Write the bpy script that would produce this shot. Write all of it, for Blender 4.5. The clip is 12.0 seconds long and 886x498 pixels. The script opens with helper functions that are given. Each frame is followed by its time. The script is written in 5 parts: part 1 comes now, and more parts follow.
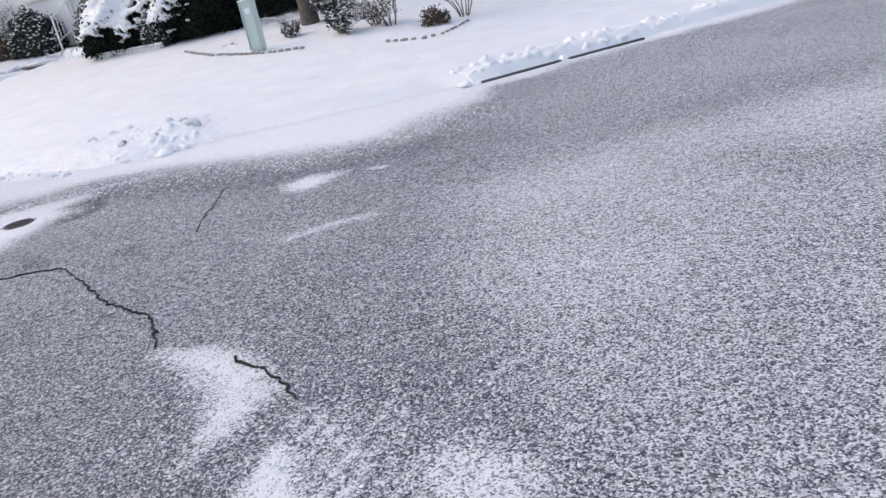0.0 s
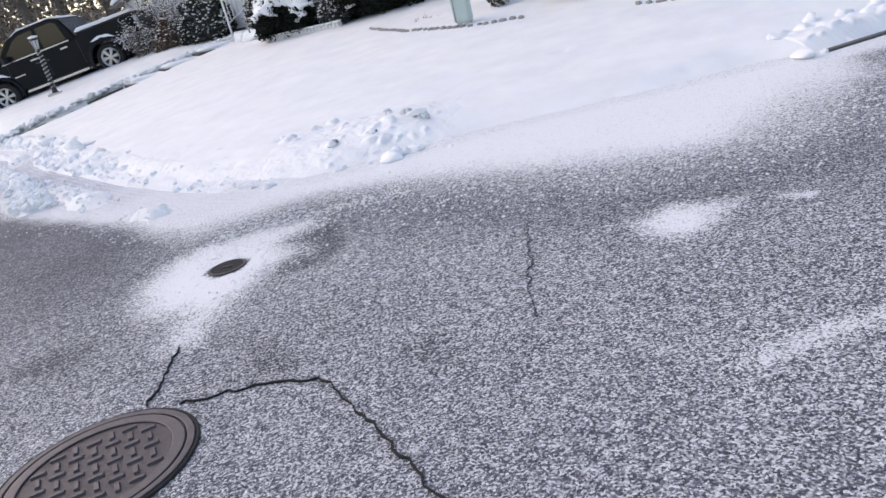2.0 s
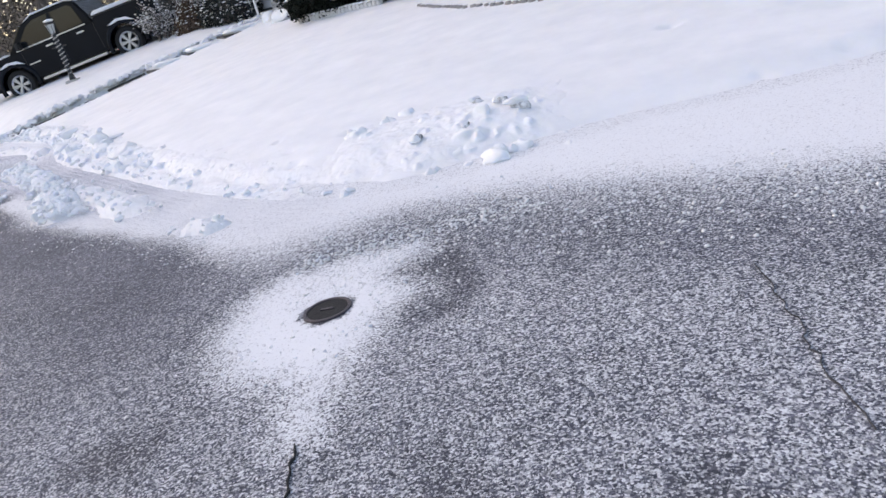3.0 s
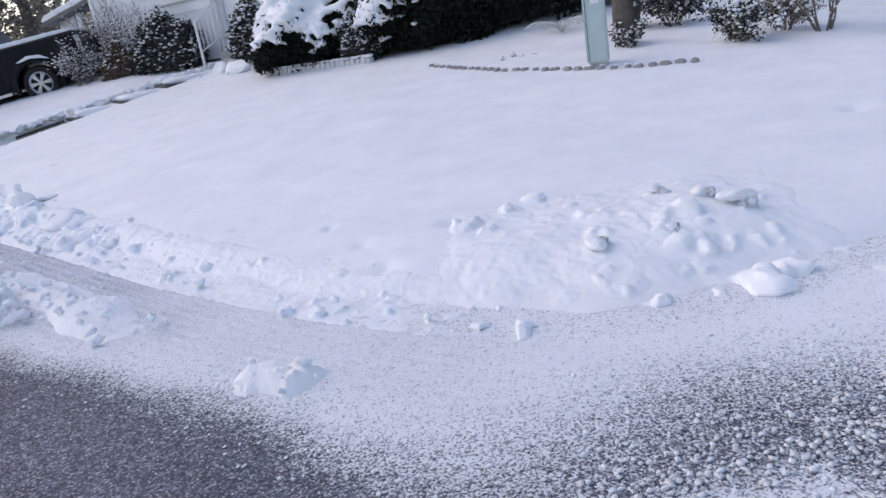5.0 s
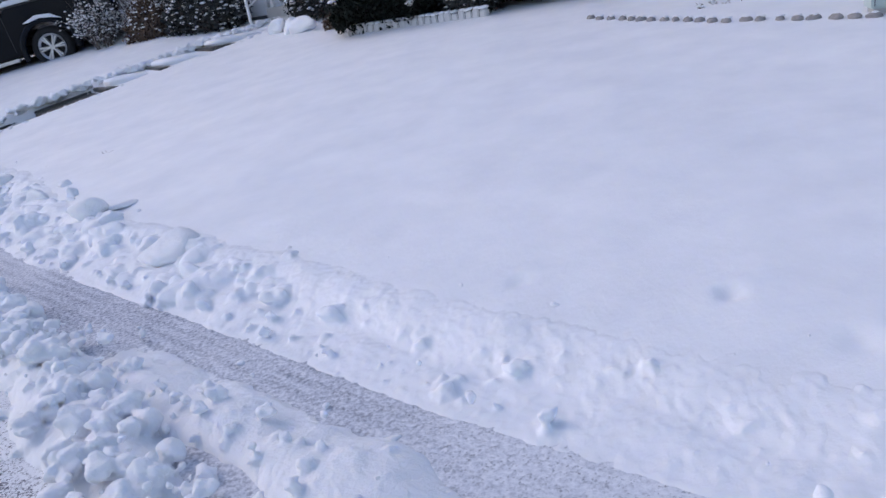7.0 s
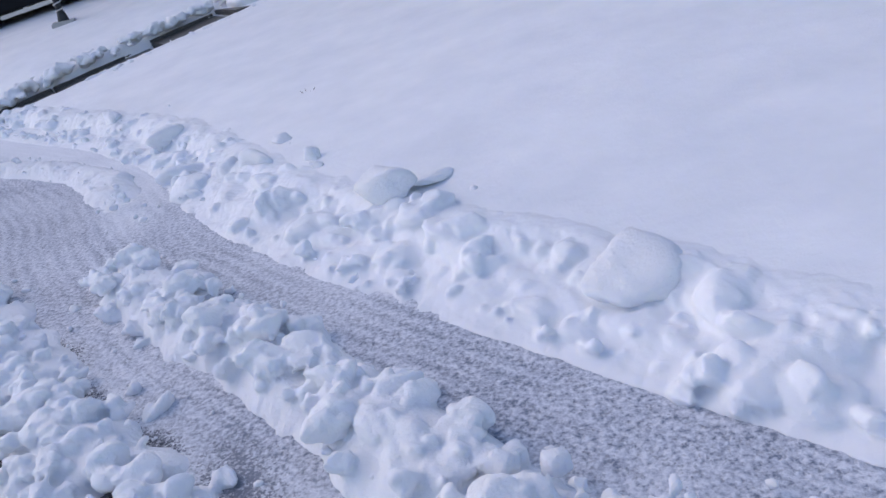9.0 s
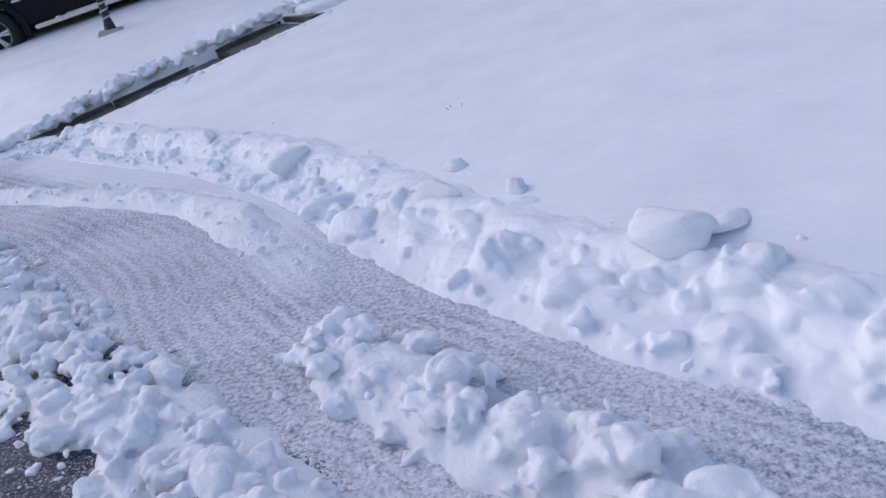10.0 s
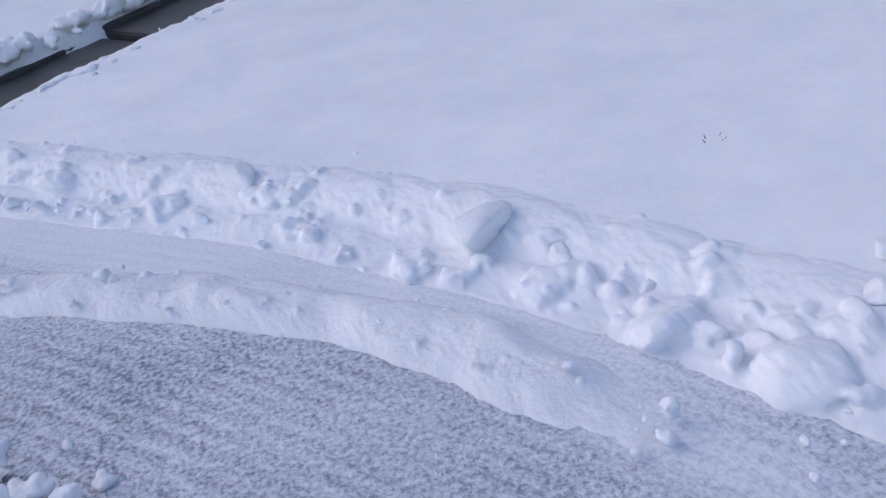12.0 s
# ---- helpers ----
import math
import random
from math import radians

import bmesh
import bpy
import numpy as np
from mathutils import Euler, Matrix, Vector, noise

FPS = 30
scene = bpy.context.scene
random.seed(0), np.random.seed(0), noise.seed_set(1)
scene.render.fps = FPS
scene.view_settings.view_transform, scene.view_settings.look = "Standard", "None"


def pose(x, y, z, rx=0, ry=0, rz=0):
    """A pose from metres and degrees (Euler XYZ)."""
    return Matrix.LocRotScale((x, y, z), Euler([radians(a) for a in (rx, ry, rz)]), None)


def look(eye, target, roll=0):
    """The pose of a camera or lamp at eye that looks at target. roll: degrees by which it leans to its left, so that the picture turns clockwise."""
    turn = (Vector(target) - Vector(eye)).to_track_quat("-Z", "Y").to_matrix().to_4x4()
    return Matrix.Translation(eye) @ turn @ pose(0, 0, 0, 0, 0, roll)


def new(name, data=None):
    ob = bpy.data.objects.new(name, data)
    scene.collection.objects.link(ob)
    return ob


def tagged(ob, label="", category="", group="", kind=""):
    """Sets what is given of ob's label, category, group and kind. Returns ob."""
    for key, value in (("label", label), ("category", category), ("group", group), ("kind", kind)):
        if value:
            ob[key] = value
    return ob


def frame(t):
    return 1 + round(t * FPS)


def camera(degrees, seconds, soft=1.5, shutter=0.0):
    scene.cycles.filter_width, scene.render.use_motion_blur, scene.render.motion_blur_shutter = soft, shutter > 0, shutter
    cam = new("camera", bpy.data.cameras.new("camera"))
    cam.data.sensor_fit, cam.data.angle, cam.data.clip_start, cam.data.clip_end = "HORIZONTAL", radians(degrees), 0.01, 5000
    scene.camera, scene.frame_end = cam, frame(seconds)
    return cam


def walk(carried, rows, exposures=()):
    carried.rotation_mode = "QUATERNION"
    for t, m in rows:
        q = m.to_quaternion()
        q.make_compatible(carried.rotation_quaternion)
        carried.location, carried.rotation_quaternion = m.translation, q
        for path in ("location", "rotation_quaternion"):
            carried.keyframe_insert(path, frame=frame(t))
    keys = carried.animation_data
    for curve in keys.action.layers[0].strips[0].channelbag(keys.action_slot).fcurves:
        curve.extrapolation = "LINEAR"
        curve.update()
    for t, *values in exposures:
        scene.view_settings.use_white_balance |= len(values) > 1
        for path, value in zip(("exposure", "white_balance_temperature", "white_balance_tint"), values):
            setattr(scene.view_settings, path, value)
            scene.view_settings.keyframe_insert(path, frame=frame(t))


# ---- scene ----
cam = camera(60.6, 12.0)

PATH = [
    (0, (-0.613, 0.879, 1.313), (-0.65, 2.75, 0.607), -11.4),
    (0.5, (-0.904, 1.389, 1.311), (-1.047, 3.272, 0.651), -12.9),
    (1, (-1.221, 1.952, 1.304), (-1.397, 3.848, 0.694), -12.8),
    (1.5, (-1.583, 2.46, 1.275), (-1.844, 4.338, 0.637), -12.6),
    (2, (-1.969, 2.976, 1.269), (-2.352, 4.816, 0.585), -14.4),
    (2.5, (-2.377, 3.428, 1.276), (-2.939, 5.166, 0.462), -18.0),
    (3, (-2.755, 3.902, 1.294), (-3.175, 5.72, 0.575), -15.3),
    (3.2, (-2.946, 4.044, 1.266), (-3.297, 5.899, 0.605), -13.4),
    (4.8, (-4.283, 5.465, 1.232), (-4.388, 7.374, 0.644), -9.2),
    (5, (-4.43, 5.681, 1.259), (-4.541, 7.586, 0.659), -9.5),
    (5.5, (-4.837, 6.164, 1.298), (-4.972, 8.061, 0.677), -10.1),
    (6, (-5.244, 6.697, 1.272), (-5.378, 8.598, 0.667), -9.9),
    (6.5, (-5.693, 7.194, 1.271), (-5.824, 9.079, 0.616), -11.4),
    (7, (-6.132, 7.721, 1.284), (-6.228, 9.596, 0.595), -10.0),
    (7.2, (-6.295, 7.863, 1.286), (-6.417, 9.729, 0.578), -10.1),
    (8.8, (-7.881, 9.344, 1.256), (-8.119, 11.143, 0.414), -12.3),
    (9, (-8.099, 9.527, 1.252), (-8.312, 11.328, 0.408), -12.2),
    (9.5, (-8.668, 9.883, 1.289), (-8.843, 11.689, 0.448), -11.6),
    (10, (-9.137, 10.226, 1.308), (-9.334, 12.037, 0.485), -12.1),
    (10.5, (-9.696, 10.616, 1.352), (-9.89, 12.429, 0.53), -12.9),
    (11, (-10.147, 11.11, 1.352), (-10.199, 12.92, 0.503), -11.6),
    (11.5, (-10.664, 11.658, 1.342), (-10.469, 13.431, 0.438), -8.6),
    (12, (-11.121, 12.179, 1.324), (-10.682, 13.886, 0.378), -5.4),
]

# brighter and neutral at first, then darker and bluer
EXPOSURES = [(0.0, 1.15, 8200, 16), (2.0, 1.15, 8100, 16), (3.2, 1.09, 7950, 16), (4.8, 0.84, 7280, 18),
             (7.0, 0.63, 6740, 19), (9.0, 0.59, 6650, 19), (10.6, 0.60, 6620, 19), (12.0, 0.52, 6520, 19)]
walk(cam, [(t, look(eye, target, roll)) for t, eye, target, roll in PATH], EXPOSURES)

# ---- light: bright hazy winter sky, low veiled sun ----
world = bpy.data.worlds.new("winter_sky")
scene.world = world
world.use_nodes = True
wn, wl = world.node_tree.nodes, world.node_tree.links
sky = wn.new("ShaderNodeTexSky")
sky.sky_type = "NISHITA"
sky.sun_disc = False
sky.sun_elevation = radians(42)
sky.sun_rotation = radians(-65)
sky.air_density = 1.0
sky.dust_density = 1.2
sky.ozone_density = 1.5
wl.new(sky.outputs[0], wn["Background"].inputs[0])
wn["Background"].inputs[1].default_value = 0.1275
sun_data = bpy.data.lights.new("sun", "SUN")
sun_data.energy = 0.30
sun_data.angle = radians(50)
sun_data.color = (1.0, 0.95, 0.88)
sun = new("sun", sun_data)
sun.matrix_world = look((0, 0, 0), (0.72, -0.16, -0.66))


# ---- materials ----
def material(name, rough=0.7, metal=0.0, color=(0.5, 0.5, 0.5)):
    m = bpy.data.materials.new(name)
    m.use_nodes = True
    b = m.node_tree.nodes["Principled BSDF"]
    b.inputs["Base Color"].default_value = (*color, 1)
    b.inputs["Roughness"].default_value = rough
    b.inputs["Metallic"].default_value = metal
    return m, m.node_tree.nodes, m.node_tree.links, b


def coords(n, kind="Object"):
    return n.new("ShaderNodeTexCoord").outputs[kind]


def noise_tex(n, l, co, scale, detail=4.0, rough=0.6):
    t = n.new("ShaderNodeTexNoise")
    t.inputs["Scale"].default_value = scale
    t.inputs["Detail"].default_value = detail
    t.inputs["Roughness"].default_value = rough
    l.new(co, t.inputs["Vector"])
    return t.outputs["Fac"]


def ramp(n, l, fac, stops):
    r = n.new("ShaderNodeValToRGB")
    e = r.color_ramp.elements
    while len(e) < len(stops):
        e.new(0.5)
    for el, (p, c) in zip(e, stops):
        el.position, el.color = p, (*c, 1)
    l.new(fac, r.inputs[0])
    return r.outputs[0]


def calc(n, l, op, a, b=0.0, c=0.0):
    m = n.new("ShaderNodeMath")
    m.operation = op
    for i, v in enumerate((a, b, c)):
        if isinstance(v, (int, float)):
            m.inputs[i].default_value = v
        else:
            l.new(v, m.inputs[i])
    return m.outputs[0]


def mix(n, l, fac, a, b):
    m = n.new("ShaderNodeMix")
    m.data_type = "RGBA"
    for key, v in ((0, fac), (6, a), (7, b)):
        if isinstance(v, tuple):
            m.inputs[key].default_value = (*v, 1)
        elif isinstance(v, (int, float)):
            m.inputs[key].default_value = v
        else:
            l.new(v, m.inputs[key])
    return m.outputs[2]


def bump(n, l, b, height, dist, strength=1.0):
    u = n.new("ShaderNodeBump")
    u.inputs["Distance"].default_value = dist
    u.inputs["Strength"].default_value = strength
    l.new(height, u.inputs["Height"])
    l.new(u.outputs[0], b.inputs["Normal"])


def grained(name, c1, c2, scale=8, rough=0.7, metal=0.0, fine=120, depth=0.002, spread=0.25):
    """A surface between two colours, in broad stains and fine grain, with relief."""
    m, n, l, b = material(name, rough, metal)
    co = coords(n)
    broad = noise_tex(n, l, co, scale, 5)
    grain = noise_tex(n, l, co, fine, 3)
    both = calc(n, l, "ADD", calc(n, l, "MULTIPLY", broad, 0.65), calc(n, l, "MULTIPLY", grain, 0.35))
    l.new(ramp(n, l, both, [(0.5 - spread, c1), (0.5 + spread, c2)]), b.inputs["Base Color"])
    bump(n, l, b, grain, depth)
    return m


def snow_material(name, lo=(0.80, 0.82, 0.85), hi=(0.90, 0.91, 0.93), depth=0.004, fine=160, lumps=28):
    m, n, l, b = material(name, 0.55)
    co = coords(n)
    broad = noise_tex(n, l, co, 2.5, 4)
    mid = noise_tex(n, l, co, lumps, 5, 0.65)
    grain = noise_tex(n, l, co, fine, 3, 0.7)
    l.new(ramp(n, l, broad, [(0.3, lo), (0.7, hi)]), b.inputs["Base Color"])
    h = calc(n, l, "ADD", calc(n, l, "MULTIPLY", mid, 1.6), calc(n, l, "MULTIPLY", grain, 0.5))
    bump(n, l, b, h, depth, 0.8)
    b.inputs["Specular IOR Level"].default_value = 0.3
    b.inputs["Subsurface Weight"].default_value = 0.5
    b.inputs["Subsurface Radius"].default_value = (1.0, 1.1, 1.3)
    b.inputs["Subsurface Scale"].default_value = 0.010
    return m


SNOW = snow_material("fresh_snow", depth=0.0022)
CLOD = snow_material("clumped_snow", depth=0.005, fine=140, lumps=60)
DIRTY = grained("dirty_snow", (0.10, 0.10, 0.105), (0.85, 0.86, 0.88), 9, 0.7, fine=50, depth=0.01, spread=0.12)
# wet slabs; the same dark tone also paints shade on the kerbs
CONCRETE = grained("wet_and_shaded_concrete", (0.03, 0.03, 0.03), (0.085, 0.08, 0.075), 5, 0.4)
PALE_CONCRETE = grained("pale_concrete", (0.38, 0.37, 0.35), (0.55, 0.54, 0.52), 4, 0.85)
SIDING = grained("white_siding", (0.72, 0.74, 0.77), (0.82, 0.83, 0.85), 3, 0.55, fine=60, depth=0.001)
TRIM = grained("white_trim", (0.74, 0.75, 0.76), (0.82, 0.82, 0.83), 4, 0.5, depth=0.0006)
GREY_TRIM = grained("dark_trim", (0.05, 0.055, 0.06), (0.1, 0.1, 0.11), 4, 0.5)
STONE = grained("field_stone", (0.16, 0.15, 0.15), (0.42, 0.40, 0.39), 12, 0.85, depth=0.006)
BLOCK = grained("painted_edging_block", (0.5, 0.5, 0.5), (0.72, 0.71, 0.7), 9, 0.8)
BARK = grained("tree_bark", (0.05, 0.042, 0.036), (0.17, 0.145, 0.125), 14, 0.95, fine=60, depth=0.012)
TWIG = grained("twig_bark", (0.08, 0.065, 0.06), (0.22, 0.18, 0.165), 12, 0.9)
PEDESTAL = grained("pale_green_enamel", (0.42, 0.52, 0.50), (0.52, 0.61, 0.59), 5, 0.45, depth=0.0006)
IRON = grained("cast_iron", (0.038, 0.034, 0.042), (0.10, 0.088, 0.102), 22, 0.5, 0.55, fine=200, depth=0.003)
IRON_RIM = grained("worn_iron_rim", (0.052, 0.047, 0.056), (0.115, 0.102, 0.118), 16, 0.45, 0.5, fine=200, depth=0.002)
FAINT = grained("dusty_crack", (0.03, 0.03, 0.033), (0.10, 0.10, 0.11), 30, 0.95)
TAR = grained("open_crack", (0.008, 0.008, 0.009), (0.03, 0.03, 0.032), 30, 0.95)
PAINT = grained("dark_navy_car_paint", (0.003, 0.005, 0.009), (0.007, 0.010, 0.016), 2, 0.22, 0.0, depth=0.0001)
RUBBER = grained("tyre_rubber", (0.008, 0.008, 0.009), (0.02, 0.02, 0.021), 20, 0.85)
PAINT.node_tree.nodes["Principled BSDF"].inputs["Specular IOR Level"].default_value = 0.15
BLACK = grained("black_plastic", (0.01, 0.01, 0.011), (0.025, 0.025, 0.026), 20, 0.6)
CHROME = grained("bright_alloy", (0.55, 0.56, 0.58), (0.7, 0.71, 0.73), 12, 0.3, 0.9, depth=0.0003)
LAMP_IRON = grained("dark_lamp_iron", (0.015, 0.018, 0.02), (0.05, 0.055, 0.06), 18, 0.5, 0.4)
WIRE = grained("pale_wire", (0.45, 0.45, 0.44), (0.65, 0.65, 0.64), 20, 0.6)
GLASS = material("dark_glass", 0.06, 0.0, (0.012, 0.015, 0.018))[0]
LAMP_GLASS = material("frosted_lamp_glass", 0.35, 0.0, (0.55, 0.58, 0.58))[0]
# near-black for the unlit space behind windows and inside the yews
UNLIT_INSIDE = grained("unlit_interior", (0.012, 0.012, 0.014), (0.03, 0.03, 0.033), 6, 0.9)


def foliage(name, c1, c2):
    m, n, l, b = material(name, 0.8)
    b.inputs["Specular IOR Level"].default_value = 0.15
    info = n.new("ShaderNodeNewGeometry")
    l.new(ramp(n, l, info.outputs["Random Per Island"], [(0.1, c1), (0.9, c2)]), b.inputs["Base Color"])
    return m


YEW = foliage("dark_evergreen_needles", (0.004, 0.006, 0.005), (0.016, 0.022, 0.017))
LEAF = foliage("dull_green_leaves", (0.022, 0.026, 0.028), (0.075, 0.078, 0.072))
RUST = foliage("withered_russet_leaves", (0.07, 0.045, 0.035), (0.17, 0.12, 0.085))
WOODS = foliage("brown_winter_twigs", (0.06, 0.05, 0.04), (0.30, 0.26, 0.22))


def road_material():
    """Asphalt; 'cover' says how much of it lies under snow and painted glare, 'wet' how damp it is, 'across' runs over
    the wheel tracks.
    """
    m, n, l, b = material("asphalt_dusted_with_snow", 0.85)
    co = coords(n)

    def attr(name):
        a = n.new("ShaderNodeAttribute")
        a.attribute_name = name
        return a.outputs["Fac"]
    cover, wet, across, tread = attr("cover"), attr("wet"), attr("across"), attr("tread")
    v = n.new("ShaderNodeTexVoronoi")
    v.inputs["Scale"].default_value = 95
    l.new(co, v.inputs["Vector"])
    stones = n.new("ShaderNodeSeparateColor")
    l.new(v.outputs["Color"], stones.inputs[0])
    fine = noise_tex(n, l, co, 115, 3, 0.7)
    mid = noise_tex(n, l, co, 22, 4, 0.6)
    broad = noise_tex(n, l, co, 1.3, 5)
    pebble = ramp(n, l, stones.outputs[0], [(0.0, (0.034, 0.039, 0.054)), (0.55, (0.083, 0.091, 0.118)), (0.9, (0.145, 0.155, 0.195)), (1.0, (0.25, 0.26, 0.31))])
    stain = ramp(n, l, broad, [(0.3, (0.75, 0.75, 0.78)), (0.7, (1.25, 1.2, 1.2))])
    mul = n.new("ShaderNodeMix")
    mul.data_type, mul.blend_type = "RGBA", "MULTIPLY"
    mul.inputs[0].default_value = 1
    l.new(pebble, mul.inputs[6])
    l.new(stain, mul.inputs[7])
    asphalt = mix(n, l, wet, mul.outputs[2], (0.022, 0.022, 0.026))
    asphalt = mix(n, l, calc(n, l, "MINIMUM", calc(n, l, "MULTIPLY", tread, 1.6), 0.92), asphalt, (0.27, 0.29, 0.34))
    wave = calc(n, l, "SINE", calc(n, l, "ADD", calc(n, l, "MULTIPLY", across, 88.0), calc(n, l, "ADD", calc(n, l, "MULTIPLY", mid, 1.6), calc(n, l, "MULTIPLY", broad, 9.0))))
    flake = n.new("ShaderNodeTexVoronoi")
    flake.inputs["Scale"].default_value = 150
    flake.inputs["Randomness"].default_value = 1.0
    l.new(co, flake.inputs["Vector"])
    chance = n.new("ShaderNodeSeparateColor")
    l.new(flake.outputs["Color"], chance.inputs[0])
    clump = noise_tex(n, l, co, 80, 3, 0.6)
    speck = calc(n, l, "ADD", calc(n, l, "MULTIPLY", fine, 0.30), calc(n, l, "MULTIPLY", clump, 0.25))
    speck = calc(n, l, "ADD", speck, calc(n, l, "MULTIPLY", chance.outputs[0], 0.25))
    speck = calc(n, l, "ADD", speck, calc(n, l, "MULTIPLY", mid, 0.20))
    level = calc(n, l, "ADD", cover, calc(n, l, "MULTIPLY", calc(n, l, "MULTIPLY", wave, tread), 0.09))
    level = calc(n, l, "ADD", level, calc(n, l, "MULTIPLY", calc(n, l, "SUBTRACT", broad, 0.5), 0.12))
    field = calc(n, l, "ADD", calc(n, l, "SUBTRACT", level, 0.5), calc(n, l, "MULTIPLY", calc(n, l, "SUBTRACT", speck, 0.5), 3.0))
    r = n.new("ShaderNodeMapRange")
    r.interpolation_type = "SMOOTHSTEP"
    for k, val in ((1, -0.34), (2, 0.36)):
        r.inputs[k].default_value = val
    l.new(field, r.inputs[0])
    mask = r.outputs[0]
    dimple = noise_tex(n, l, co, 58, 4, 0.62)
    patchy = calc(n, l, "MAXIMUM", calc(n, l, "MULTIPLY", calc(n, l, "SUBTRACT", noise_tex(n, l, co, 3.1, 3), 0.42), 4.0), 0.0)
    wave = calc(n, l, "MULTIPLY", wave, calc(n, l, "MINIMUM", patchy, 1.3))
    pressed = calc(n, l, "ADD", dimple, calc(n, l, "MULTIPLY", wave, 0.07))
    pressed = calc(n, l, "ADD", pressed, calc(n, l, "MULTIPLY", calc(n, l, "SUBTRACT", noise_tex(n, l, co, 2.2, 3), 0.5), 0.35))
    # darker blue-grey in the hollows of the pressed relief, paler on its bumps
    pressed_tone = ramp(n, l, pressed, [(0.34, (0.20, 0.23, 0.30)), (0.46, (0.49, 0.52, 0.59)), (0.64, (0.78, 0.80, 0.85))])
    thin = mix(n, l, tread, (0.84, 0.86, 0.89), pressed_tone)
    l.new(mix(n, l, mask, asphalt, thin), b.inputs["Base Color"])
    height = calc(n, l, "ADD", calc(n, l, "MULTIPLY", mask, 1.0), calc(n, l, "MULTIPLY", stones.outputs[1], 0.25))
    height = calc(n, l, "ADD", height, calc(n, l, "MULTIPLY", calc(n, l, "MULTIPLY", wave, tread), 0.5))
    height = calc(n, l, "ADD", height, calc(n, l, "MULTIPLY", calc(n, l, "MULTIPLY", pressed, tread), 1.5))
    bump(n, l, b, height, 0.006, 0.9)
    return m


ROAD = road_material()


# ---- mesh helpers ----
def mesh_of(name, bm, mat, smooth=False):
    me = bpy.data.meshes.new(name)
    bm.to_mesh(me)
    bm.free()
    for mt in (mat if isinstance(mat, (list, tuple)) else [mat]):
        me.materials.append(mt)
    if smooth:
        me.polygons.foreach_set("use_smooth", [True] * len(me.polygons))
    return me


def part(name, bm, mat, parent, label="", smooth=False, at=None):
    """One mesh object under a thing or a part."""
    ob = new(name, mesh_of(name, bm, mat, smooth))
    ob.parent = parent
    if at is not None:
        ob.matrix_basis = at
    if label:
        ob["label"] = label
    return ob


def thing(name, m, label, category, group=""):
    ob = new(name)
    ob.empty_display_size = 0.2
    ob.matrix_basis = m
    return tagged(ob, label, category, group)


def single(name, bm, mat, m, label, category, group="", kind="", smooth=False):
    ob = new(name, mesh_of(name, bm, mat, smooth))
    ob.matrix_basis = m
    return tagged(ob, label, category, group, kind)


def box(x0, y0, z0, x1, y1, z1, bevel=0.0, bm=None):
    bm = bm or bmesh.new()
    r = bmesh.ops.create_cube(bm, size=1, matrix=Matrix.Translation(((x0 + x1) / 2, (y0 + y1) / 2, (z0 + z1) / 2)) @ Matrix.Diagonal((x1 - x0, y1 - y0, z1 - z0, 1)))
    if bevel:
        vs = set(r["verts"])
        es = [e for e in bm.edges if e.verts[0] in vs and e.verts[1] in vs]
        bmesh.ops.bevel(bm, geom=es, offset=bevel, segments=2, affect="EDGES")
    return bm


def rod(a, b, r0, r1, seg=8, bm=None, caps=True):
    bm = bm or bmesh.new()
    a, b = Vector(a), Vector(b)
    q = (b - a).to_track_quat("Z", "Y").to_matrix().to_4x4()
    bmesh.ops.create_cone(bm, cap_ends=caps, segments=seg, radius1=r0, radius2=r1, depth=(b - a).length, matrix=Matrix.Translation((a + b) / 2) @ q)
    return bm


def slab(outline, z0, z1, bevel=0.0):
    """A flat piece with the given outline."""
    bm = bmesh.new()
    lo = [bm.verts.new((x, y, z0)) for x, y in outline]
    face = bm.faces.new(lo)
    up = bmesh.ops.extrude_face_region(bm, geom=[face])
    bmesh.ops.translate(bm, vec=(0, 0, z1 - z0), verts=[v for v in up["geom"] if isinstance(v, bmesh.types.BMVert)])
    bmesh.ops.recalc_face_normals(bm, faces=bm.faces)
    if bevel:
        bmesh.ops.bevel(bm, geom=list(bm.edges), offset=bevel, segments=2, affect="EDGES")
    return bm


def side_piece(outline, y0, y1, bevel=0.0):
    """A piece with a side outline in x and z, as wide as from y0 to y1."""
    bm = bmesh.new()
    face = bm.faces.new([bm.verts.new((x, y0, z)) for x, z in outline])
    up = bmesh.ops.extrude_face_region(bm, geom=[face])
    bmesh.ops.translate(bm, vec=(0, y1 - y0, 0), verts=[v for v in up["geom"] if isinstance(v, bmesh.types.BMVert)])
    bmesh.ops.recalc_face_normals(bm, faces=bm.faces)
    if bevel:
        sharp = [e for e in bm.edges if len(e.link_faces) == 2 and e.calc_face_angle(0) > 0.6]
        bmesh.ops.bevel(bm, geom=sharp, offset=bevel, segments=2, affect="EDGES")
    return bm


rng = np.random.RandomState(7)
PERM = rng.rand(257, 257)


